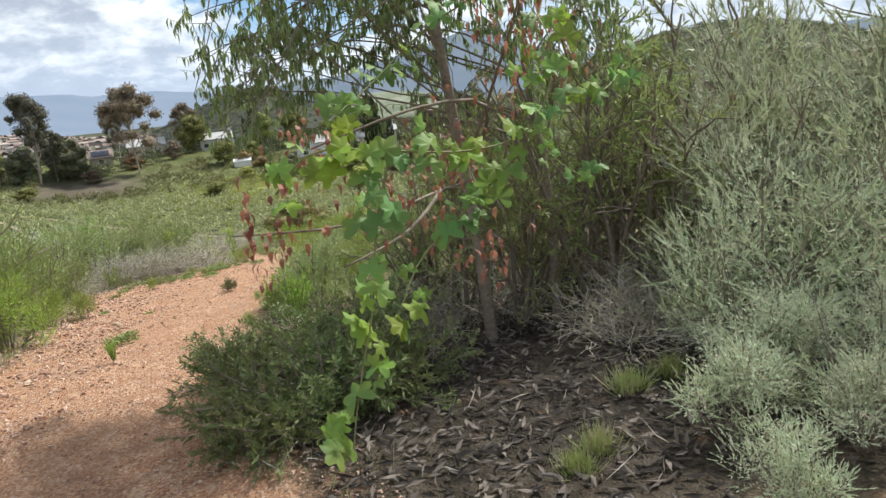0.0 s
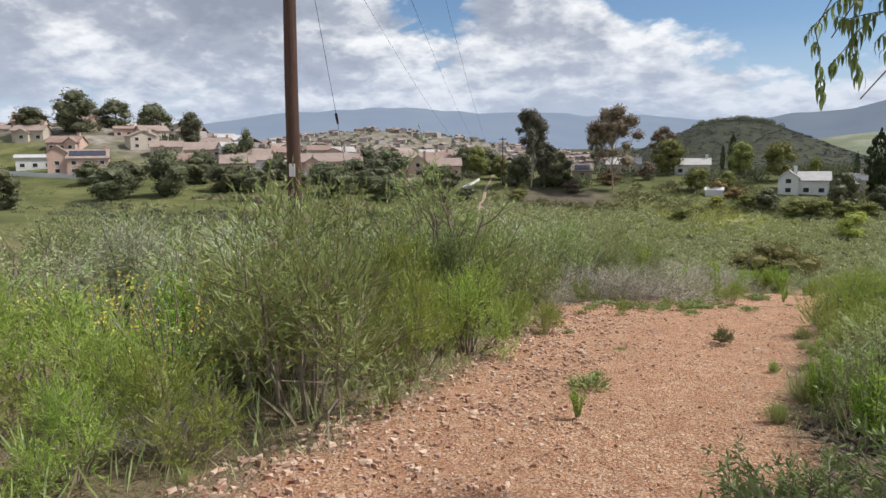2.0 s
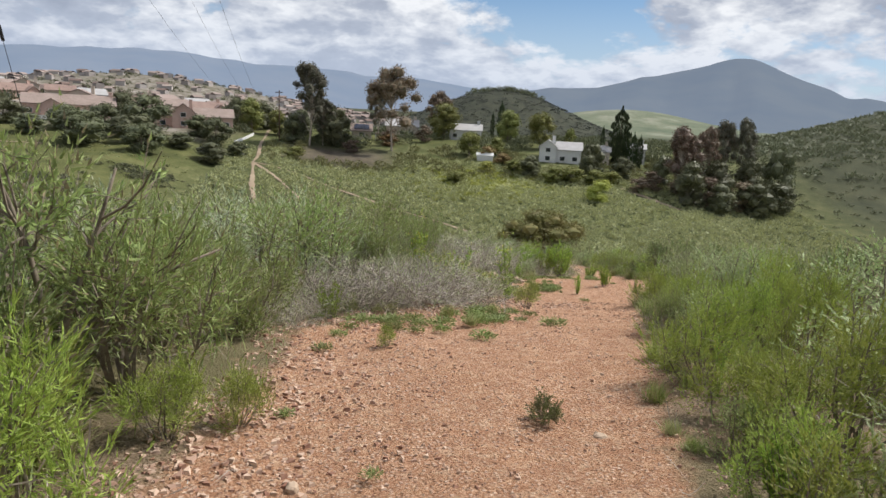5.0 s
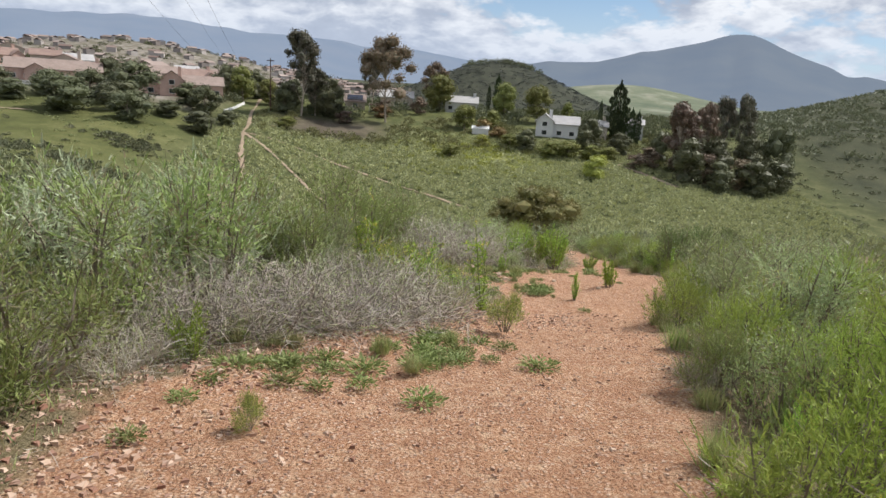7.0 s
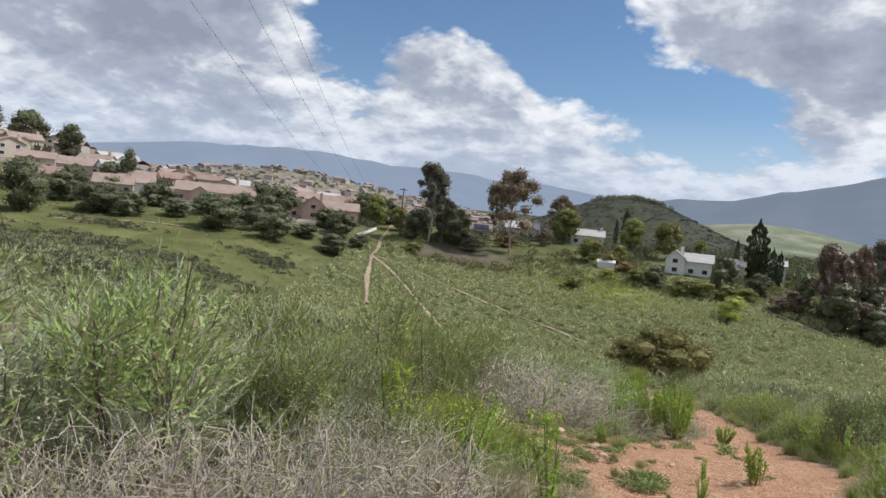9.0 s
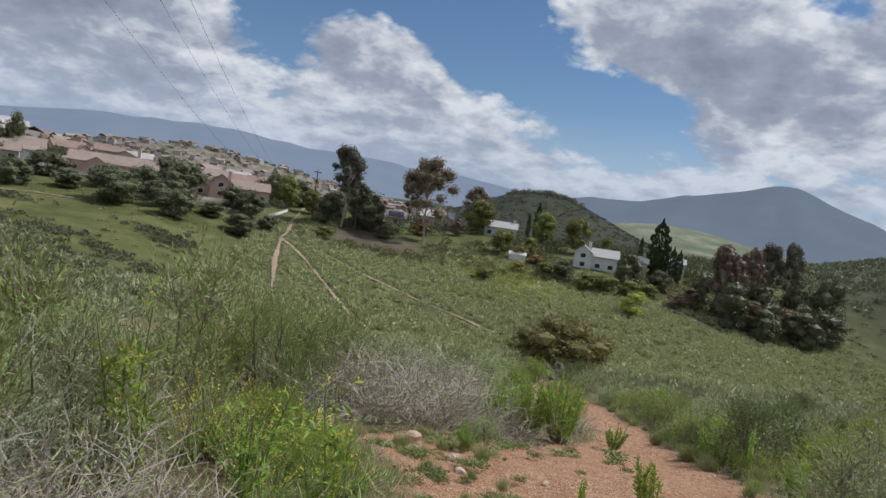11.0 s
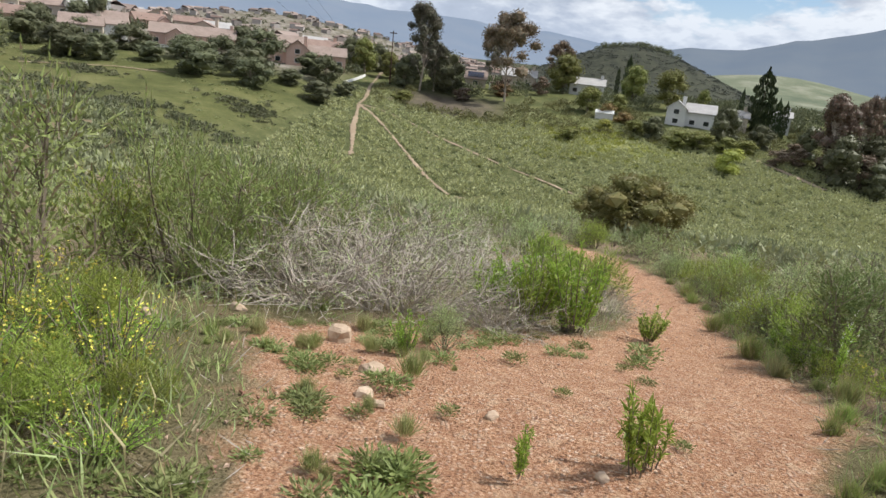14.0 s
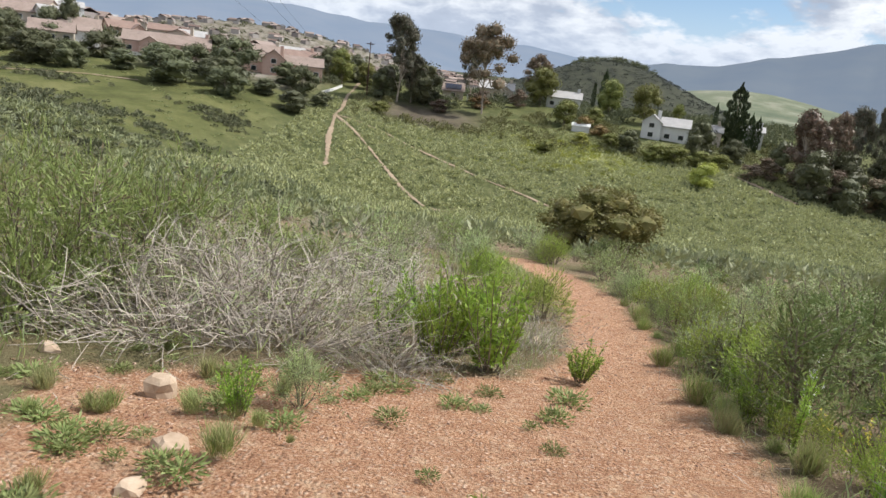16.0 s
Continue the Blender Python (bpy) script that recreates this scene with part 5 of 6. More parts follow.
def ridge_houses():
    """Rows of houses up the hillside behind the first ones."""
    rnd = np.random.RandomState(33)
    kinds = []
    spots = []
    for _ in range(900):
        az, r = radians(rnd.uniform(-47, -10)), rnd.uniform(238, 430)
        x, y = r * math.sin(az), r * math.cos(az)
        if x > -52 or y < 214 or (x > -135 and y < 240) or min([math.hypot(x - a, y - b) for a, b in spots] + [99]) < 17:
            continue
        spots.append((x, y))
        if len(spots) > 52:
            break
    looks = (("tan stucco house with brown tiled roof on the hillside", "tanwall", "roofbrown", ((-6, 6, 0, 9, 4.4, 2.4, True), (-4, 1, -2, 1, 3.4, 1.6, False))),
             ("pale stucco house with grey tiled roof on the hillside", "whitewall", "roofgrey", ((-5, 5, 0, 8, 5.2, 2.2, True),)),
             ("pink stucco house with reddish tiled roof on the hillside", "pinkwall", "roofred", ((-7, 5, 0, 9, 3.6, 2.6, True), (1, 5, -2, 1, 3.6, 1.8, False))),
             ("two-storey tan house with grey-brown roof on the hillside", "tanwall", "roofbrown", ((-5, 5, 0, 8, 5.6, 2.2, False),)))
    for n, (x, y) in enumerate(spots):
        turn = rnd.uniform(10, 60)
        if n < 4:
            kinds.append(house(looks[n][0], x, y, turn, looks[n][3], looks[n][1], looks[n][2], 1 + (n == 3), n != 1))
        else:
            copy_thing(kinds[n % 4], Matrix.Identity(4)).matrix_basis = pose(x, y, float(land(x, y)), 0, 0, turn)


ridge_houses()
shed = thing("garden_shed", "small white shed on the slope below the houses", "shed")
shed.matrix_basis = pose(28.5, 218, float(land(28.5, 218)), 0, 0, -8)
part("wall", gable_walls(-2.6, 2.6, 0, 3, 2.0, 0.7), M["whitewall"], shed)
part("roof", gable_roof(-2.6, 2.6, 0, 3, 2.0, 0.7, True, 0.2, 0.12), M["trim"], shed)

awning = thing("awning", "red patio awning beside the house", "awning")
awning.matrix_basis = pose(-4.5, 243, float(land(-4.5, 243)), 0, 0, 0)
part("canopy", box(-3, 3, 0, 3, 2.5, 2.75), M["roofred"], awning)
for px, py in ((-2.9, 0.1), (2.9, 0.1), (-2.9, 2.9), (2.9, 2.9)):
    part("post", box(px - .08, px + .08, py - .08, py + .08, -0.5, 2.5), M["trim"], awning)


def wall_run(name, label, pts, h, mat):
    """A garden wall that follows the ground."""
    root = thing(name, label, "wall", kind="structure")
    for (xa, ya), (xb, yb) in zip(pts[:-1], pts[1:]):
        n = max(1, int(math.hypot(xb - xa, yb - ya) / 3))
        for k in range(n):
            a, b = [(xa + (xb - xa) * s / n, ya + (yb - ya) * s / n) for s in (k, k + 1)]
            za, zb = float(land(*a)), float(land(*b))
            d = Vector((b[0] - a[0], b[1] - a[1], 0)).normalized() * 0.12
            v = np.array([(p[0] + s * -d.y, p[1] + s * d.x, z + o) for p, z in ((a, za), (b, zb)) for s in (-1, 1) for o in (-0.4, h)])
            part("wall_panel", (v, [[0, 1, 3, 2], [4, 6, 7, 5], [0, 4, 5, 1], [2, 3, 7, 6], [1, 5, 7, 3]]), M[mat], root)


wall_run("garden_wall", "white garden wall stepping down the slope", ((-47, 230), (-48, 222), (-49.5, 214)), 0.8, "trim")
wall_run("garden_wall", "white garden wall in front of the pink houses", ((-122, 214), (-104, 219), (-88, 218), (-72, 214)), 1.2, "trim")
wall_run("garden_wall", "pale garden wall on the ridge", ((-205, 186), (-180, 188), (-160, 190)), 1.5, "whitewall")

# ---- far suburbs and scrub ----
def many_houses():
    rnd = np.random.RandomState(21)
    wv, wf, rv, rf = [], [], [], []
    k = made = 0
    while made < 900 and k < 9000:
        k += 1
        az, r = radians(rnd.uniform(-58, 2)), rnd.uniform(290, 1700) ** 1.0
        x, y = r * math.sin(az), r * math.cos(az)
        if y < 285 or (x > -60 and r < 700) or (x - 92) ** 2 / 200 ** 2 + (y - 600) ** 2 / 200 ** 2 < 1:
            continue
        z = float(land(x, y))
        a, w, d, h = rnd.uniform(0, math.pi), rnd.uniform(9, 15), rnd.uniform(8, 11), rnd.uniform(3, 6)
        c, s = math.cos(a), math.sin(a)
        rot = np.array([[c, s, 0], [-s, c, 0], [0, 0, 1]])
        for (v, f), vs, fs in ((box(-w / 2, w / 2, -d / 2, d / 2, -2, h), wv, wf), (gable_roof(-w / 2, w / 2, -d / 2, d / 2, h, 2.2), rv, rf)):
            at = 12 * made if vs is rv else 8 * made
            vs.append(v @ rot + np.array([x, y, z]))
            fs += [[i + at for i in q] for q in f]
        made += 1
    tagged(new("distant_house_walls", mesh_from("distant_house_walls", np.concatenate(wv), wf, M["farwall"])), "pale stucco walls of a distant hillside suburb", "houses", kind="stuff")
    tagged(new("distant_house_roofs", mesh_from("distant_house_roofs", np.concatenate(rv), rf, M["farroof"])), "brown and grey roofs of a distant hillside suburb", "houses", kind="stuff")


def scatter_clumps(name, label, xs, ys, sizes, per, blade, mat, rnd, squash=0.7, category="scrub"):
    """Low rounded clumps of leaves on the ground, joined."""
    n = len(xs)
    k = np.repeat(np.arange(n), per)
    o = unit(rnd.normal(size=(n * per, 3)))
    o[:, 2] = np.abs(o[:, 2]) * squash
    o *= (0.35 + 0.65 * rnd.rand(n * per, 1) ** 0.6)
    z = land(xs, ys)
    c = np.stack([xs, ys, z], -1)[k]
    b = c + o * sizes[k][:, None] * 0.5
    d = unit(o + rnd.normal(size=o.shape) * 0.35 + np.array([0, 0, 0.25]))
    v, f = needles(b, d, sizes[k] * blade * rnd.uniform(0.8, 1.4, n * per), sizes[k] * blade * 0.6, rnd)
    tagged(new(name, mesh_from(name, v, f, M[mat])), label, category, kind="stuff")


M.update(
    farwall=leaf_mat("distant_stucco", (0.24, 0.21, 0.19), (0.58, 0.54, 0.50), rough=0.9, through=0.0),
    farroof=leaf_mat("distant_roof_tiles", (0.15, 0.10, 0.085), (0.36, 0.29, 0.26), rough=0.9, through=0.0),
    scrub=leaf_mat("slope_scrub", (0.11, 0.14, 0.06), (0.22, 0.26, 0.12), (0.23, 0.25, 0.10), through=0.2),
    # slope leaf tones with raised blue, standing for haze over the valley
    scrubslope=leaf_mat("slope_bush_leaves", (0.185, 0.225, 0.115), (0.38, 0.43, 0.225), (0.36, 0.40, 0.165), through=0.15),
    scrubdark=leaf_mat("dark_scrub", (0.06, 0.075, 0.04), (0.12, 0.14, 0.075), (0.11, 0.115, 0.06), through=0.15),
    scrubmid=leaf_mat("hedge_leaves", (0.075, 0.092, 0.04), (0.16, 0.175, 0.075), (0.17, 0.17, 0.06), through=0.2),
    hillscrub=leaf_mat("hill_scrub", (0.034, 0.04, 0.032), (0.066, 0.075, 0.055), through=0.1),
    scrubgrey=leaf_mat("grey_scrub", (0.145, 0.175, 0.095), (0.26, 0.29, 0.165), (0.18, 0.21, 0.09), through=0.2),
)


def far_scrub():
    rnd = np.random.RandomState(31)
    many_houses()
    # trees between the distant houses
    az, r = np.radians(rnd.uniform(-60, 2, 2400)), rnd.uniform(285, 1700, 2400)
    x, y = r * np.sin(az), r * np.cos(az)
    keep = (y > 250) & ~((x > -55) & (r < 600))
    scatter_clumps("distant_trees", "dark green trees among the distant houses", x[keep], y[keep], rnd.uniform(5, 9, keep.sum()), 36, 0.24, "treefar", rnd, 1.0, "trees")
    # wood on the dark hill and the right-hand ridge
    x, y = rnd.uniform(-90, 300, 2800), rnd.uniform(470, 640, 2800)
    keep = land(x, y) > -12
    scatter_clumps("hill_scrub", "dark scrub covering the hill beyond the houses", x[keep], y[keep], rnd.uniform(2.5, 4.5, keep.sum()), 24, 0.2, "hillscrub", rnd, 0.45)
    x, y = rnd.uniform(60, 130, 60), rnd.uniform(585, 610, 60)
    scatter_clumps("hilltop_trees", "small trees on the crest of the dark hill", x, y, rnd.uniform(4, 7.5, 60), 110, 0.14, "treefar", rnd, 1.3, "trees")
    x, y = rnd.uniform(130, 480, 4200), rnd.uniform(150, 450, 4200)
    keep = land(x, y) > -13
    scatter_clumps("ridge_scrub", "green scrub on the neighbouring hillside", x[keep], y[keep], rnd.uniform(2.5, 5.5, keep.sum()), 22, 0.24, "scrubdark", rnd, 0.6)
    # gardens along the crest
    x, y = rnd.uniform(-150, 120, 420), rnd.uniform(226, 300, 420)
    keep = ~((np.abs(x + 44) < 5) & (y < 262)) & ~((np.abs(x - 53) < 9) & (y < 232)) & ~((np.abs(x + 67) < 9) & (y < 226)) & ~((np.abs(x + 104) < 14) & (y < 232))
    scatter_clumps("garden_trees", "green garden trees and hedges among the houses", x[keep], y[keep], rnd.uniform(3.5, 7.5, keep.sum()), 170, 0.11, "treefar", rnd, 1.0, "trees")
    x, y = rnd.uniform(-40, 100, 420), rnd.uniform(198, 232, 420)
    keep = ~on_far_trail(x, y) & ~((np.abs(x + 14) < 14) & (y > 208)) & ~((np.abs(x - 53) < 8) & (y > 212)) & ~((np.abs(x - 28.5) < 4) & (y > 208))
    scatter_clumps("hedge_scrub", "olive-green garden shrubs below the houses", x[keep], y[keep], rnd.uniform(2, 4.2, keep.sum()), 80, 0.16, "scrubmid", rnd, 0.9)
    # slope below the houses
    x, y = rnd.uniform(-46, 118, 9500), rnd.uniform(108, 214, 9500)
    keep = ~((np.abs(y - 214) < 12) & (np.abs(x + 17) < 17)) & ~on_far_trail(x, y) & ~((np.hypot((x - 22 - (205 - y) * 0.5) / 15, (y - 196) / 17) < 1) & (rnd.rand(len(x)) < 0.5))
    scatter_clumps("slope_scrub", "low rounded green shrubs covering the far slope", x[keep], y[keep], rnd.uniform(1.2, 2.3, keep.sum()), 26, 0.26, "scrubslope", rnd, 1.0)
    # yellow-coloured shrubs that stand for sunlight on the upper slope
    n = 620
    x, y = 22 + 12 * rnd.normal(size=n), 205 - 32 * rnd.rand(n) ** 1.5
    scatter_clumps("yellow_scrub", "yellow-flowering low shrubs on the upper slope", x, y, rnd.uniform(1.0, 2.2, n), 26, 0.22, "yellowbush", rnd, 0.6)
    # dark patches in the meadow
    for cx, cy, rx, ry, n in ((-92, 140, 22, 9, 170), (-56, 158, 9, 7, 90), (-75, 120, 25, 8, 140), (-40, 120, 18, 12, 160), (-110, 125, 16, 9, 100), (-130, 145, 12, 6, 60), (-62, 100, 20, 9, 150), (-100, 165, 14, 5, 80), (-84, 105, 18, 8, 120), (-60, 135, 16, 6, 110)):
        x, y = cx + rx * rnd.normal(size=n) * 0.5, cy + ry * rnd.normal(size=n) * 0.5
        scatter_clumps("meadow_scrub", "dark low shrubs in the green meadow", x, y, rnd.uniform(1.0, 2.4, n), 40, 0.22, "scrubdark", rnd, 0.6)
    # tussocks in the meadow and scrub on the hillside beside the valley
    x, y = rnd.uniform(-175, -48, 1100), rnd.uniform(85, 212, 1100)
    tuft = np.sin(x * 0.11 + 2 * np.sin(y * 0.05)) + np.sin(y * 0.13 + x * 0.03) > -0.3
    scatter_clumps("meadow_tussocks", "low yellow-green tussocks in the grassy meadow", x[tuft], y[tuft], rnd.uniform(0.6, 1.6, tuft.sum()), 26, 0.25, "scrub", rnd, 0.4)
    x, y = rnd.uniform(75, 300, 2600), rnd.uniform(60, 300, 2600)
    keep = (x > 40 + 0.36 * y) & ~((x < 125) & (y > 205))
    scatter_clumps("hillside_scrub", "green and dark scrub on the hillside beside the valley", x[keep], y[keep], rnd.uniform(1.2, 2.8, keep.sum()), 34, 0.2, "scrubdark", rnd, 0.6)
    # valley floor and near hillside
    x, y = rnd.uniform(-80, 110, 3600), 26 + 94 * rnd.rand(3600) ** 0.8
    keep = (np.abs(x) < 12 + y * 0.85) & ~((np.abs(x - 5.3) < 1.6) & (y < 37)) & ~((x > -9.5) & (x < 9.5) & (y < 26)) & ((x - 8.6) ** 2 + (y - 43.6) ** 2 > 12)
    x, y = x[keep], y[keep]
    pick = rnd.rand(len(x))
    for name, mat, lo, hi, label in (("valley_scrub", "scrubgrey", 0, 0.6, "grey-green sagebrush covering the near hillside"), ("valley_scrub", "scrub", 0.6, 0.88, "green shrubs covering the near hillside"),
                                     ("valley_scrub", "scrubdark", 0.88, 1.0, "dark shrubs on the valley floor")):
        q = (pick >= lo) & (pick < hi)
        scatter_clumps(name, label, x[q & (y > 48)], y[q & (y > 48)], rnd.uniform(0.8, 1.7, (q & (y > 48)).sum()) * (1 + y[q & (y > 48)] / 160), 40, 0.24, mat, rnd, 0.75)
        q = q & (y <= 48)
        scatter_clumps(name, label, x[q], y[q], rnd.uniform(0.9, 1.7, q.sum()), 76, 0.15, mat, rnd, 0.8)


TRAILS = (
    (1.5, ((-48, 262), (-45.3, 250), (-43, 230), (-42.5, 218), (-40, 203), (-39.5, 193))),
    (1.7, ((-39.5, 193), (-37, 181), (-35, 170), (-32, 158), (-29.6, 148))),
    (1.2, ((-39.5, 193), (-32, 181), (-24, 167), (-17, 154), (-10.5, 142), (-8, 138))),
    (1.0, ((-39.5, 193), (-33, 190.5), (-24.8, 186), (-11, 175), (1, 163), (11, 154.5), (18, 147.6))),
    (2.6, ((-7, 137), (-2, 135))),
    (1.2, ((-112, 160), (-104, 168), (-97, 175), (-86, 178))),
    (3.2, ((66, 194), (71, 187), (77, 178))),
)


def on_far_trail(x, y):
    hit_any = np.zeros(len(x), bool)
    for w, pts in TRAILS:
        for (xa, ya), (xb, yb) in zip(pts[:-1], pts[1:]):
            s = np.clip(((x - xa) * (xb - xa) + (y - ya) * (yb - ya)) / ((xb - xa) ** 2 + (yb - ya) ** 2), 0, 1)
            hit_any |= np.hypot(x - xa - s * (xb - xa), y - ya - s * (yb - ya)) < w * 0.5 + 0.7
    return hit_any


def far_trails():
    rnd = np.random.RandomState(8)
    for w, pts in TRAILS:
        p = np.array(pts, float)
        s = np.linspace(0, len(p) - 1, 14 * len(p))
        c = np.stack([np.interp(s, np.arange(len(p)), p[:, k]) for k in (0, 1)], -1)
        c += np.cumsum(rnd.normal(size=c.shape), axis=0) * 0.02
        t = unit(np.gradient(c, axis=0))
        nrm = np.stack([-t[:, 1], t[:, 0]], -1)
        ww = w * (0.30 + 0.09 * np.sin(s * 2.3 + rnd.rand() * 6) + 0.09 * rnd.normal(size=len(s)).clip(-1.5, 1.5))[:, None]
        rows = [c + nrm * ww, c, c - nrm * ww]
        v = np.concatenate([np.column_stack([q, land(q[:, 0], q[:, 1]) + (0.30 if i == 1 else 0.22)]) for i, q in enumerate(rows)])
        n = len(c)
        f = [[i + k * n, i + 1 + k * n, i + 1 + (k + 1) * n, i + (k + 1) * n] for k in (0, 1) for i in range(n - 1)]
        tagged(new("dirt_track", mesh_from("dirt_track", v, f, M["track"], True)), "pale bare-earth footpath on the far slope", "path", kind="structure")


M["track"] = plain_mat("bare_earth", (0.24, 0.175, 0.12), (0.40, 0.315, 0.225), 2.0, 0.95, 0.5, 0.03)
far_trails()
far_scrub()

# ---- utility pole and wires ----
PX, PY = -8.35, 17.65
PZ = float(land(PX, PY))
pole = thing("utility_pole", "tall dark brown wooden utility pole with a white tag", "pole")
pole.matrix_basis = pose(PX, PY, PZ, 0.4, 1.2, 0)
zz = np.linspace(-0.6, 14.0, 16)
part("shaft", tubes([np.stack([0.01 * np.sin(zz), 0 * zz, zz], -1)], 0.185, 0.125, 16), M["pole"], pole, "creosoted round timber", True)
SIGN_Z = 0.9 - PZ
part("tag", join(box(-0.03, 0.13, -0.205, -0.19, SIGN_Z - 0.17, SIGN_Z + 0.15)), M["trim"], pole, "small white metal tag")
for k in range(5):
    part("nail_plate", box(0.02 + 0.03 * (k % 3), 0.06 + 0.03 * (k % 3), -0.20, -0.19, SIGN_Z - 1.2 + 0.11 * k, SIGN_Z - 1.17 + 0.11 * k), M["trim"], pole)
part("crossarm", box(-2.0, 2.5, -0.10, 0.10, 13.2, 13.45), M["pole"], pole)


def wire(label, a, b, sag, r):
    s = np.linspace(0, 1, 40)[:, None]
    p = np.array(a) + (np.array(b) - np.array(a)) * s
    p[:, 2] -= sag * 4 * (s * (1 - s))[:, 0]
    ob = tagged(new("overhead_wire", mesh_from("overhead_wire", *tubes([p], r, r, 5), M["cable"])), label, "wire", "overhead wires")
    return ob


M["cable"] = plain_mat("dark_cable", (0.02, 0.02, 0.022), (0.05, 0.05, 0.055), 5, 0.6, 0.1, 0.001)
wire("thin dark power line between utility poles", (-9.7, 17.7, 10.75), (-38.6, 224.7, 6.35), 9, 0.007)
wire("thin dark power line between utility poles", (-7.95, 17.7, 12.0), (-37.8, 224.7, 6.6), 9, 0.007)
wire("thin dark power line between utility poles", (-5.95, 17.7, 11.25), (-36.9, 224.7, 6.35), 9, 0.007)
wire("thin dark power line arriving at the pole", (-8.3, 17.6, 6.8), (-38, -10, 9.0), 0.8, 0.007)
guy = thing("guy_wire", "steel guy wire of the pole with a dark insulator", "wire")
part("strand", tubes([np.array([[-8.3, 17.7, 9.4], [-8.77, 21.52, 2.33], [-9.1, 24.2, float(land(-9.1, 24.2))]])], 0.007, 0.007, 5), M["cable"], guy)
part("insulator", tubes([np.array([[-8.757, 21.42, 2.51], [-8.77, 21.52, 2.33], [-8.779, 21.59, 2.21]])], 0.042, 0.034, 8), M["cable"], guy)
far_pole = thing("utility_pole", "distant wooden utility pole among the trees", "pole")
far_pole.matrix_basis = pose(-37.8, 224.7, float(land(-37.8, 224.7)))
part("shaft", tubes([np.array([[0, 0, -0.5], [0, 0, 16]])], 0.2, 0.14, 8), M["pole"], far_pole)
part("crossarm", box(-1.2, 1.2, -0.1, 0.1, 15.2, 15.45), M["pole"], far_pole)

# ---- gum tree, vine and shade beside the start ----
def sickles(base, length, width, rnd, droop=0.9):
    """Hanging curved leaves: pairs of corners and a tip."""
    n = len(base)
    az = rnd.uniform(0, 2 * np.pi, n)
    out = np.stack([np.cos(az), np.sin(az), 0 * az], -1)
    side = np.stack([-np.sin(az), np.cos(az), 0 * az], -1)
    L = (length * rnd.uniform(0.6, 1.15, n))[:, None]
    rows = []
    for s, w in ((0.0, 0.06), (0.22, 0.36), (0.5, 0.5), (0.78, 0.3), (1.0, 0.0)):
        c = base + out * L * (0.55 * s - 0.42 * s * s) * (2 - droop) + np.array([0, 0, -1.0]) * L * (0.25 * s + 0.7 * s * s) * droop
        rows += [c - side * width * w, c + side * width * w] if w else [c]
    v = np.stack(rows, 1)
    k = np.arange(n)[:, None] * 9
    return v.reshape(-1, 3), (k + [0, 1, 3, 2]).tolist() + (k + [2, 3, 5, 4]).tolist() + (k + [4, 5, 7, 6]).tolist() + (k + [6, 7, 8]).tolist()


def spline(pts, n=12):
    p = np.array(pts, float)
    s = np.linspace(0, len(p) - 1, n)
    q = np.stack([np.interp(s, np.arange(len(p)), p[:, k]) for k in range(3)], -1)
    k = np.array([0.25, 0.5, 0.25])
    for _ in range(2):
        q[1:-1] = q[:-2] * k[0] + q[1:-1] * k[1] + q[2:] * k[2]
    return q


def gum_by_trail():
    rnd = np.random.RandomState(61)
    root = thing("gum_tree", "young gum tree with drooping sickle leaves beside the trail", "tree")
    g = float(land(2.2, 4.4))
    trunks = [spline(((2.25, 4.4, g - .1), (2.2, 4.4, 0.7), (2.05, 4.4, 1.6), (2.03, 4.4, 2.3), (1.8, 4.5, 3.2), (1.75, 4.6, 4.3))),
              spline(((2.9, 4.45, g - .1), (2.95, 4.5, 0.8), (2.8, 4.6, 1.8), (2.95, 4.7, 2.8), (3.2, 4.8, 3.9))),
              spline(((2.03, 4.4, 2.2), (2.3, 4.3, 2.7), (2.7, 4.2, 3.3), (3.0, 4.1, 4.0)))]
    part("trunk", tubes(trunks, (0.05, 0.045, 0.035), (0.016, 0.014, 0.012), 8), M["stem"], root, "rough grey-brown bark", True)
    ends = []
    for _ in range(95):
        t = trunks[rnd.randint(3)]
        a = t[rnd.randint(3, 12)] if len(t) > 8 else t[-1]
        if rnd.rand() < 0.62:
            e = np.array([rnd.uniform(0.35, 1.9), rnd.uniform(3.9, 5.9), rnd.uniform(1.3, 3.1)])
        else:
            e = np.array([rnd.uniform(1.6, 4.3), rnd.uniform(3.6, 5.9), rnd.uniform(1.3, 3.4)])
        mid = a * 0.5 + e * 0.5 + np.array([0, 0, 0.22]) + rnd.normal(size=3) * 0.12
        ends.append(spline((a, a * 0.7 + mid * 0.3 + rnd.normal(size=3) * 0.05, mid, mid * 0.4 + e * 0.6 + np.array([0, 0, 0.08]) + rnd.normal(size=3) * 0.08, e - np.array([0, 0, 0.1])), 9))
    ends = np.stack(ends)
    for e in ends:
        part("limb", tubes([e], 0.010, 0.003, 5), M["stem"], root)
    tw = twigs(ends, 900, 0.42, rnd, 0.3, 0.75, 4, 0.3)
    tw = tw[tw[:, :, 0].min(axis=1) > 0.3]
    tagged(part("twigwork", tubes(tw, 0.0035, 0.0015, 3), M["stem"], root), kind="stuff")
    b, _ = along(tw, 19000, rnd, 0.1)
    part("crown", sickles(b, 0.115, 0.017, rnd, 0.75), M["gum"], root, "drooping dark green sickle leaves")


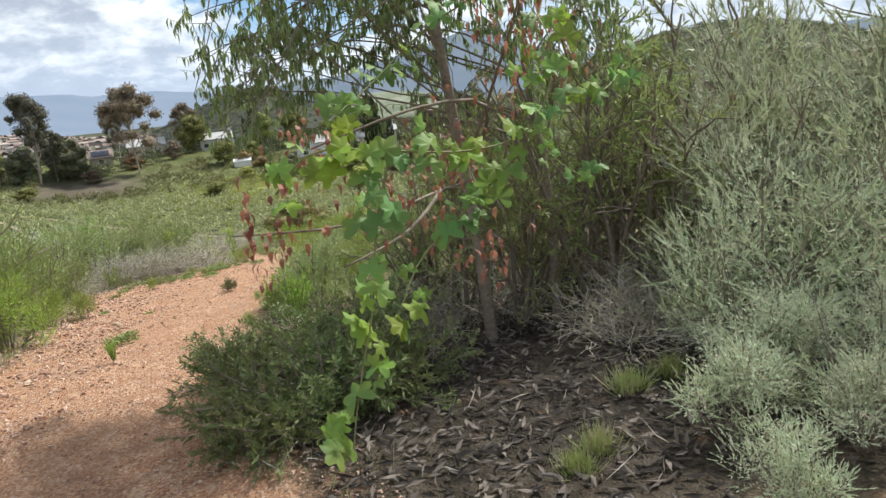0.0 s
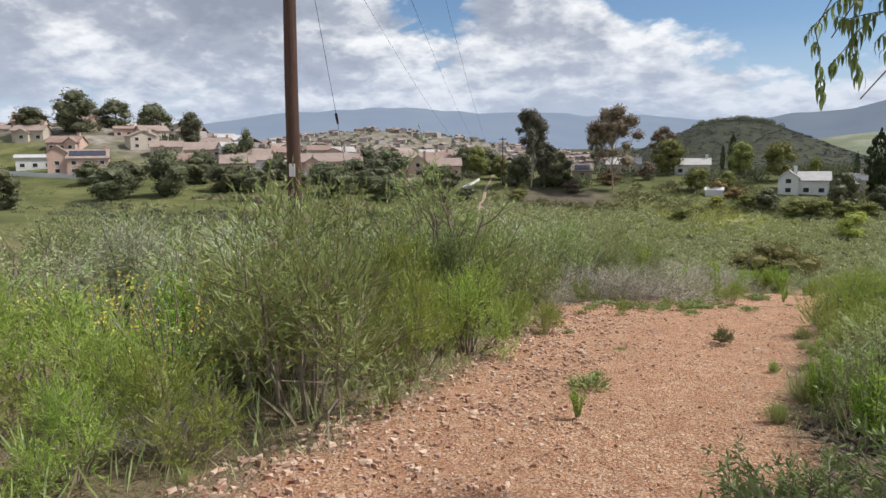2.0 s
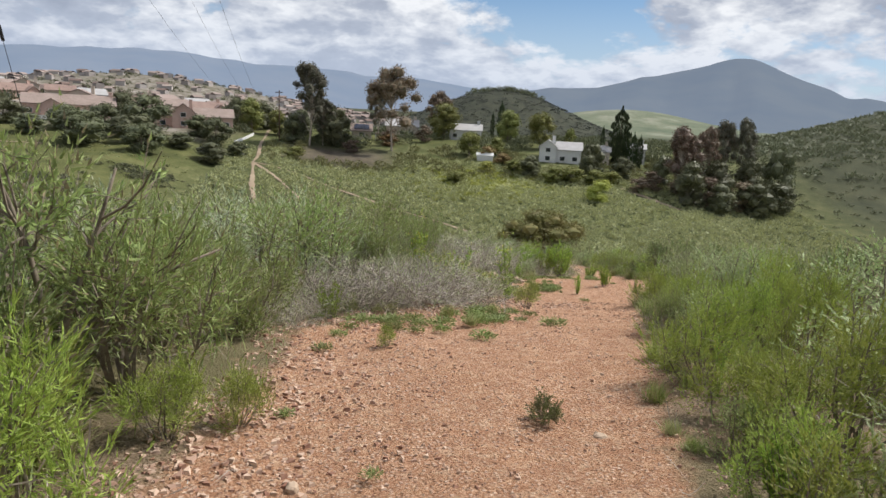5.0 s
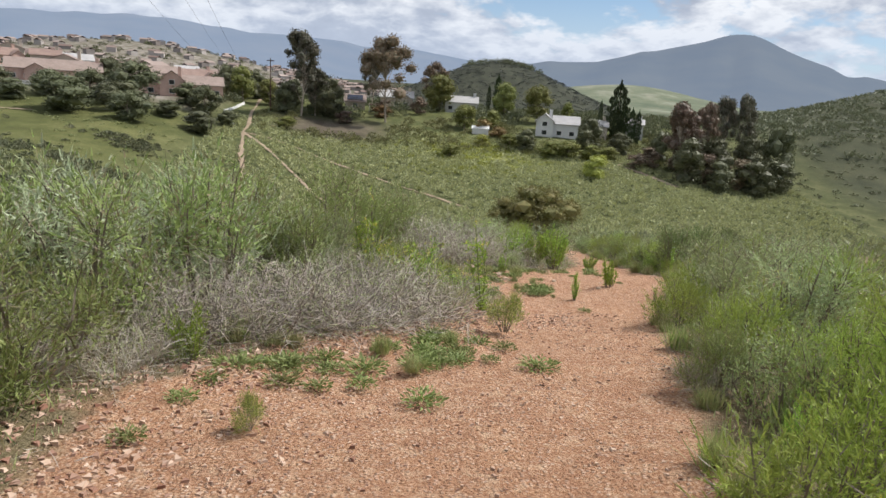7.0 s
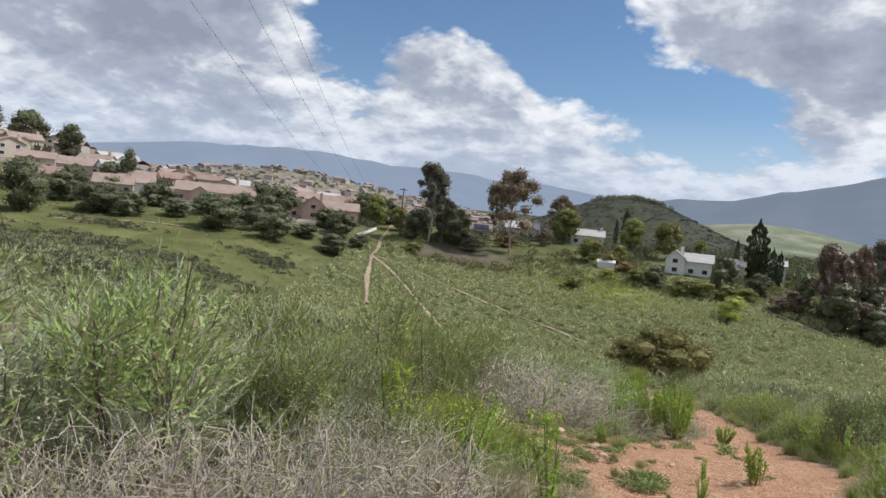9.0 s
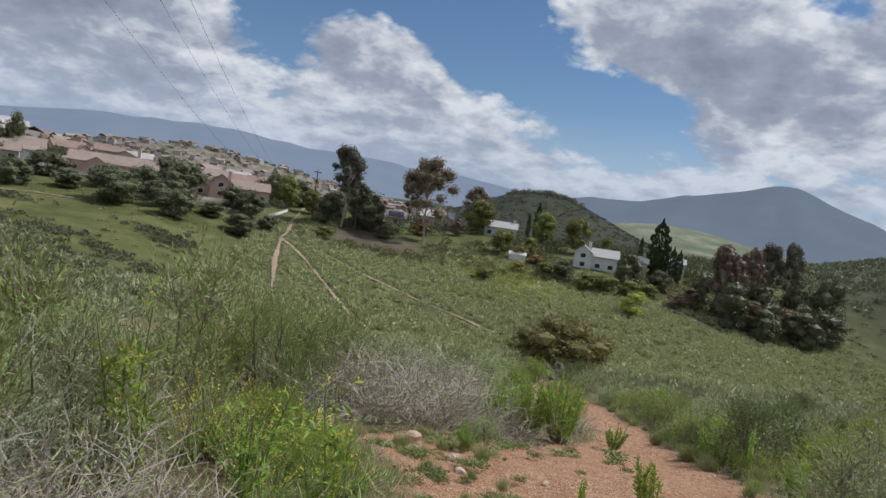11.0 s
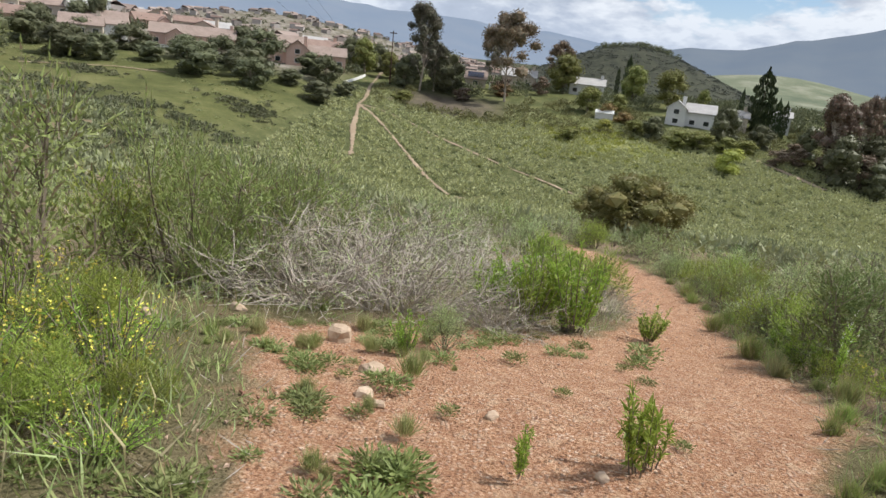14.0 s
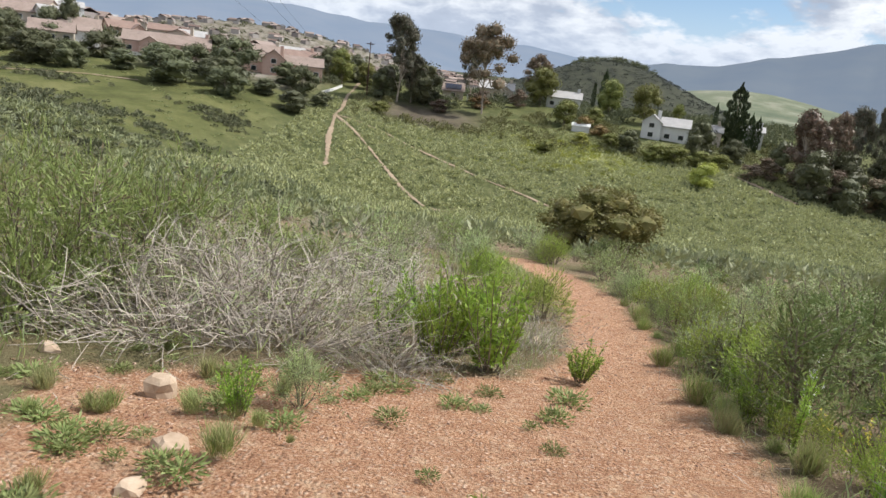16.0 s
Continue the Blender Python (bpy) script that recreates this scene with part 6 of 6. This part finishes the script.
def palm_leaf():
    """A five-lobed leaf about one unit wide, slightly cupped."""
    tips, notch = (-2.2, -1.15, 0.0, 1.15, 2.2), 0.42
    pts = [(0, 0.0)]
    for i, a in enumerate(tips):
        for da, r in ((-0.44, 0.43 if i else 0.25), (-0.26, 0.54), (0.0, 0.62 if a else 0.7), (0.26, 0.54), (0.44, 0.43 if i < 4 else 0.25)):
            pts.append((r * math.sin(a * 0.95 + da), r * math.cos(a * 0.95 + da)))
    v = [(x, y, -0.35 * (x * x + y * y) + 0.06 * math.cos(7 * math.atan2(x, y))) for x, y in pts]
    return np.array(v), [[0, i, i + 1] for i in range(1, len(v) - 1)]


def vine_by_trail():
    rnd = np.random.RandomState(71)
    root = thing("wild_cucumber_vine", "bright green lobed-leaf vine hanging over bare branches", "vine")
    runs = [spline(((0.46, 2.7, 1.2), (0.6, 2.65, 1.38), (0.9, 2.5, 1.33), (1.2, 2.45, 1.28), (1.52, 2.4, 1.32), (1.75, 2.5, 1.7), (1.9, 3.2, 2.1)), 22),
            spline(((0.9, 2.5, 1.33), (0.78, 2.45, 1.06), (0.72, 2.4, 0.75), (0.6, 2.34, 0.46), (0.52, 2.28, 0.22)), 16),
            spline(((1.52, 2.4, 1.32), (1.3, 2.7, 1.0), (1.0, 2.6, 0.85), (0.85, 2.5, 0.65)), 12),
            spline(((1.9, 3.2, 2.1), (1.5, 3.4, 1.9), (1.1, 3.3, 1.6), (0.8, 3.1, 1.45)), 12),
            spline(((1.9, 3.2, 2.1), (2.1, 3.3, 1.6), (1.9, 3.0, 1.2), (2.2, 3.0, 1.0)), 12),
            spline(((1.75, 2.5, 1.7), (1.95, 2.7, 1.5), (2.2, 2.8, 1.45), (2.5, 3.0, 1.6)), 12)]
    part("tendril", tubes(runs, 0.006, 0.003, 5), M["greenstem"], root)
    bare = [spline(((2.2, 4.3, 0.9), (1.6, 3.6, 1.0), (0.9, 3.0, 0.95), (0.3, 3.1, 1.0)), 10), spline(((1.6, 3.6, 1.0), (1.1, 2.9, 0.9), (0.7, 2.7, 0.85)), 8),
            spline(((2.2, 4.3, 1.1), (1.8, 3.2, 1.5), (1.2, 2.9, 1.5), (0.7, 3.0, 1.35)), 10), spline(((2.2, 4.3, 1.2), (2.0, 3.3, 1.9), (1.8, 2.8, 2.1)), 8)]
    part("dead_branch", tubes(bare, 0.014, 0.004, 6), M["stem"], root, "bare grey supporting branches", True)
    leaf = mesh_from("leaf", *palm_leaf(), M["vine"], True)
    k = 0
    for n, run in enumerate(runs):
        for _ in range((48, 34, 22, 22, 18, 18)[n]):
            p = run[rnd.randint(len(run))] + rnd.normal(size=3) * (0.05, 0.05, 0.045)
            s = rnd.uniform(0.06, 0.13)
            ob = new("leaf", leaf)
            ob.parent = root
            ob.matrix_basis = pose(*p, rnd.uniform(20, 95), rnd.uniform(-35, 35), rnd.uniform(-60, 60)) @ Matrix.Diagonal((s, s, s, 1))
    spots = np.array(((0.36, 2.72, 1.08), (0.44, 2.7, 1.03), (0.8, 3.2, 1.36), (0.65, 2.95, 1.35), (1.73, 3.1, 1.9), (1.78, 3.1, 1.55), (1.58, 3.2, 1.25), (1.35, 2.55, 0.85), (1.15, 2.7, 1.05),
                      (0.95, 3.0, 1.1), (1.9, 3.0, 1.75), (1.3, 3.0, 1.3), (2.3, 3.4, 1.9), (2.6, 3.6, 1.7), (1.8, 2.9, 2.05)))
    q = np.repeat(np.arange(len(spots)), 30)
    b = spots[q] + rnd.normal(size=(len(q), 3)) * (0.10, 0.10, 0.10)
    b[:, 0] = np.maximum(b[:, 0], 0.34)
    part("dry_foliage", sickles(b, 0.10, 0.022, rnd, 0.6), M["russet"], root, "russet withered leaves")


gum_by_trail()
vine_by_trail()
for kind, x, y, h, wide in (("palesage", 2.3, 2.05, 0.66, 1.1), ("palesage", 2.85, 2.35, 0.75, 1.1), ("palesage", 2.6, 1.6, 0.6, 1.1), ("palesage", 2.0, 1.55, 0.45, 1.0), ("palesage", 3.3, 1.9, 0.8, 1.1),
                            ("tallsage", 4.6, 3.9, 2.3, 0.9), ("tallsage", 5.0, 3.1, 2.6, 0.95), ("palesage", 4.4, 2.5, 1.2, 1.1), ("tuft", 2.35, 2.9, 0.22, 1.6), ("tuft", 2.7, 2.95, 0.2, 1.6), ("dead", 3.4, 2.9, 0.6, 1.1), ("dead", 3.0, 3.6, 0.6, 1.2), ("thicket", 3.5, 4.6, 2.4, 0.9), ("thicket", 2.75, 4.75, 2.1, 0.8), ("tallsage", 5.8, 4.8, 3.1, 1.0), ("thicket", 3.9, 4.2, 2.2, 0.9), ("thicket", 2.4, 5.2, 1.9, 0.9),
                            ("thicket", 4.4, 5.6, 2.8, 1.0), ("thicket", 2.2, 5.6, 1.7, 0.9), ("broom", 5.2, 6.4, 2.6, 0.9), ("thicket", 5.0, 5.2, 2.8, 1.0), ("broom", 4.0, 6.6, 2.2, 1.0), ("broom", 3.2, 6.6, 1.9, 1.0), ("tallsage", 6.6, 3.5, 3.3, 1.0),
                            ("dead", 2.6, 5.2, 0.9, 1.1), ("dead", 3.4, 3.9, 0.7, 1.2), ("dead", 1.9, 5.0, 0.6, 1.1), ("dead", 4.2, 4.4, 0.9, 1.1), ("tuft", 1.75, 2.4, 0.2, 1.3),
                            ("tuft", 1.55, 2.3, 0.18, 1.4), ("bush", 0.35, 3.75, 0.6, 0.9), ("bush", 1.2, 4.0, 0.8, 0.9)):
    plant(kind, x, y, h, None, wide)

# ---- undergrowth, litter, gravel and rocks ----
def soil(x, y):
    return land(x, y) + (1 - ease(40, 90, y)) * bumps(x, y) - 0.05 * ease(-0.1, 0.5, trail_in(x, y))


def undergrowth():
    rnd = np.random.RandomState(91)
    n = 200000
    x, y = rnd.uniform(-10, 11, n), rnd.uniform(2, 30, n)
    e = trail_in(x, y)
    patch = np.sin(x * 1.3 + 2 * np.sin(y * 0.7)) + np.sin(y * 1.1 + x * 0.4)
    keep = (e < -0.05) & (rnd.rand(n) < np.clip(0.36 + 0.3 * patch, 0.1, 1)) & ~((x > 0.6) & (x < 5) & (y < 6.5))
    x, y, e = x[keep], y[keep], e[keep]
    h = rnd.uniform(0.08, 0.34, len(x)) * np.clip(-e * 1.5 + 0.3, 0.25, 1.0)
    b = np.stack([x, y, soil(x, y) - 0.01], -1)
    d = unit(np.stack([rnd.normal(0, 0.35, len(x)), rnd.normal(0, 0.35, len(x)), np.ones(len(x))], -1))
    half = rnd.rand(len(x)) < 0.62
    for mat, q, label in (("grass", half, "green grass and weeds between the shrubs"), ("sage", ~half, "pale grey-green undergrowth between the shrubs")):
        v, f = blades(b[q], d[q], h[q], 0.006 + h[q] * 0.02, 0.5, rnd)
        tagged(new("undergrowth", mesh_from("undergrowth", v, f, M[mat])), label, "grass", kind="stuff")
    # dry stems lying and standing at the trail's edge
    n = 9000
    x, y = rnd.uniform(-5, 9, n), rnd.uniform(2, 29, n)
    e = trail_in(x, y)
    keep = (e < 0.25) & (e > -1.6) & (rnd.rand(n) < 0.6)
    x, y = x[keep], y[keep]
    b = np.stack([x, y, soil(x, y) + 0.01], -1)
    d = unit(np.stack([rnd.normal(size=len(x)), rnd.normal(size=len(x)), rnd.uniform(0, 0.9, len(x))], -1))
    v, f = blades(b, d, rnd.uniform(0.06, 0.3, len(x)), 0.006, 0.4, rnd)
    tagged(new("dry_stems", mesh_from("dry_stems", v, f, M["dead"])), "dry straw-coloured stems along the trail", "litter", kind="stuff")
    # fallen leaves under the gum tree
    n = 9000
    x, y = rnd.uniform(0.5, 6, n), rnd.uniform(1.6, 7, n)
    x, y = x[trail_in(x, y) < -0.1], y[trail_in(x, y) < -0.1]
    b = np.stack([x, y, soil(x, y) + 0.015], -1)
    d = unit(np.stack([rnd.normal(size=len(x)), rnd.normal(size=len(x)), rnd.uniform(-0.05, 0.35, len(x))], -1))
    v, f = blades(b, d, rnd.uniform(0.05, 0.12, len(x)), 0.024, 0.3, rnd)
    tagged(new("leaf_litter", mesh_from("leaf_litter", v, f, M["litter"])), "dry grey-brown fallen leaves on ground darkened as tree shade", "litter", kind="stuff")


# real fallen leaves, toned dark along with the painted shade beneath
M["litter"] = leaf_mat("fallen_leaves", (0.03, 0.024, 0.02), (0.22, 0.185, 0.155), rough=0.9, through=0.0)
M["gravel"] = leaf_mat("gravel_stones", (0.30, 0.16, 0.10), (0.74, 0.57, 0.42), rough=0.95, through=0.0)


def pebbles():
    """Broken stones of the trail, more of them along its left side."""
    rnd = np.random.RandomState(17)
    n = 170000
    x, y = rnd.uniform(-3, 7, n), 2.2 + 27 * rnd.rand(n) ** 1.3
    e = trail_in(x, y)
    left = np.interp(y, LEFT_Y, LEFT_X)
    stony = np.clip(1.15 - (x - left) / 2.4, 0.5, 1.0) * np.where(y > 16.5, 0.45, 1.0)
    patch = 0.6 + 0.4 * np.sin(x * 3.1 + 1.7 * np.sin(y * 2.2)) * np.sin(y * 2.7 + x)
    keep = (e > -0.35) & (rnd.rand(n) < stony * patch * 1.25)
    x, y, stony = x[keep], y[keep], stony[keep]
    n = len(x)
    s = (0.006 + 0.021 * rnd.rand(n) ** 2.6) * (0.55 + 0.85 * stony ** 2)
    ang = np.array([0, 2.1, 4.2, 0.2, 2.2, 4.4])
    corner = np.stack([np.cos(ang), np.sin(ang), np.array([-.5, -.5, -.5, .8, .8, .8])], -1) * np.array([1, 1, 1, .68, .68, 1])[:, None]
    v = corner[None] * rnd.uniform(0.6, 1.3, (n, 6, 1)) * np.stack([s, s * rnd.uniform(0.5, 1, n), s * rnd.uniform(0.35, 0.75, n)], -1)[:, None]
    a = rnd.uniform(0, 2 * np.pi, n)
    c, t = np.cos(a)[:, None], np.sin(a)[:, None]
    v = np.stack([v[..., 0] * c - v[..., 1] * t, v[..., 0] * t + v[..., 1] * c, v[..., 2]], -1)
    v += np.stack([x, y, soil(x, y) + s * 0.22], -1)[:, None]
    k = np.arange(n)[:, None] * 6
    f = (k + [3, 4, 5]).tolist()
    for q in ([0, 1, 4, 3], [1, 2, 5, 4], [2, 0, 3, 5]):
        f += (k + q).tolist()
    tagged(new("gravel", mesh_from("gravel", v.reshape(-1, 3), f, M["gravel"])), "loose pale reddish stones scattered on the trail", "gravel", kind="stuff")


def rock_mesh(seed, blunt=0.25):
    bm = bmesh.new()
    bmesh.ops.create_icosphere(bm, subdivisions=2, radius=0.5)
    for v in bm.verts:
        p = v.co.copy()
        v.co = p * (1 + blunt * noise.noise(p * 2.3 + Vector((seed * 3.7, 0, 0))) * 2)
        for ax, lim in ((0, 0.40), (1, 0.42), (2, 0.36)):
            v.co[ax] = max(-lim, min(lim, v.co[ax]))
    me = bpy.data.meshes.new("rock")
    bm.to_mesh(me)
    bm.free()
    me.materials.append(M["rock"])
    return me


M["rock"] = plain_mat("tan_rock", (0.36, 0.26, 0.18), (0.58, 0.45, 0.34), 9, 0.92, 0.6, 0.02)
ROCKS = [rock_mesh(s) for s in (1, 2, 3)]
for n, (x, y, w, d, h, up) in enumerate(((1.95, 19.85, 0.26, 0.2, 0.26, 0.09), (2.36, 19.15, 0.24, 0.2, 0.16, 0.04), (2.4, 18.75, 0.2, 0.15, 0.09, 0.02), (0.95, 20.3, 0.26, 0.16, 0.13, 0.03),
                                         (2.5, 18.6, 0.14, 0.1, 0.08, 0.02), (3.15, 18.65, 0.12, 0.09, 0.08, 0.02), (-0.7, 9.2, 0.11, 0.09, 0.09, 0.02), (1.15, 9.95, 0.14, 0.09, 0.07, 0.01),
                                         (4.7, 17.6, 0.16, 0.12, 0.08, 0.02), (4.4, 22.9, 0.26, 0.16, 0.12, 0.03), (5.05, 25.2, 0.2, 0.15, 0.1, 0.03), (0.55, 19.6, 0.2, 0.14, 0.12, 0.03),
                                         (-1.7, 5.6, 0.12, 0.09, 0.06, 0.01), (-1.3, 6.6, 0.1, 0.08, 0.06, 0.01), (3.7, 18.1, 0.1, 0.08, 0.05, 0.01))):
    ob = tagged(new("rock", ROCKS[n % 3]), "weathered tan rock lying on reddish soil", "rock", "rocks beside the trail")
    ob.matrix_basis = pose(x, y, float(soil(x, y)) + up * 0.6, 8 * (n % 5), 5 * (n % 3), 47 * n) @ Matrix.Diagonal((w * 0.85, d * 0.85, h * 0.85, 1))

undergrowth()
pebbles()
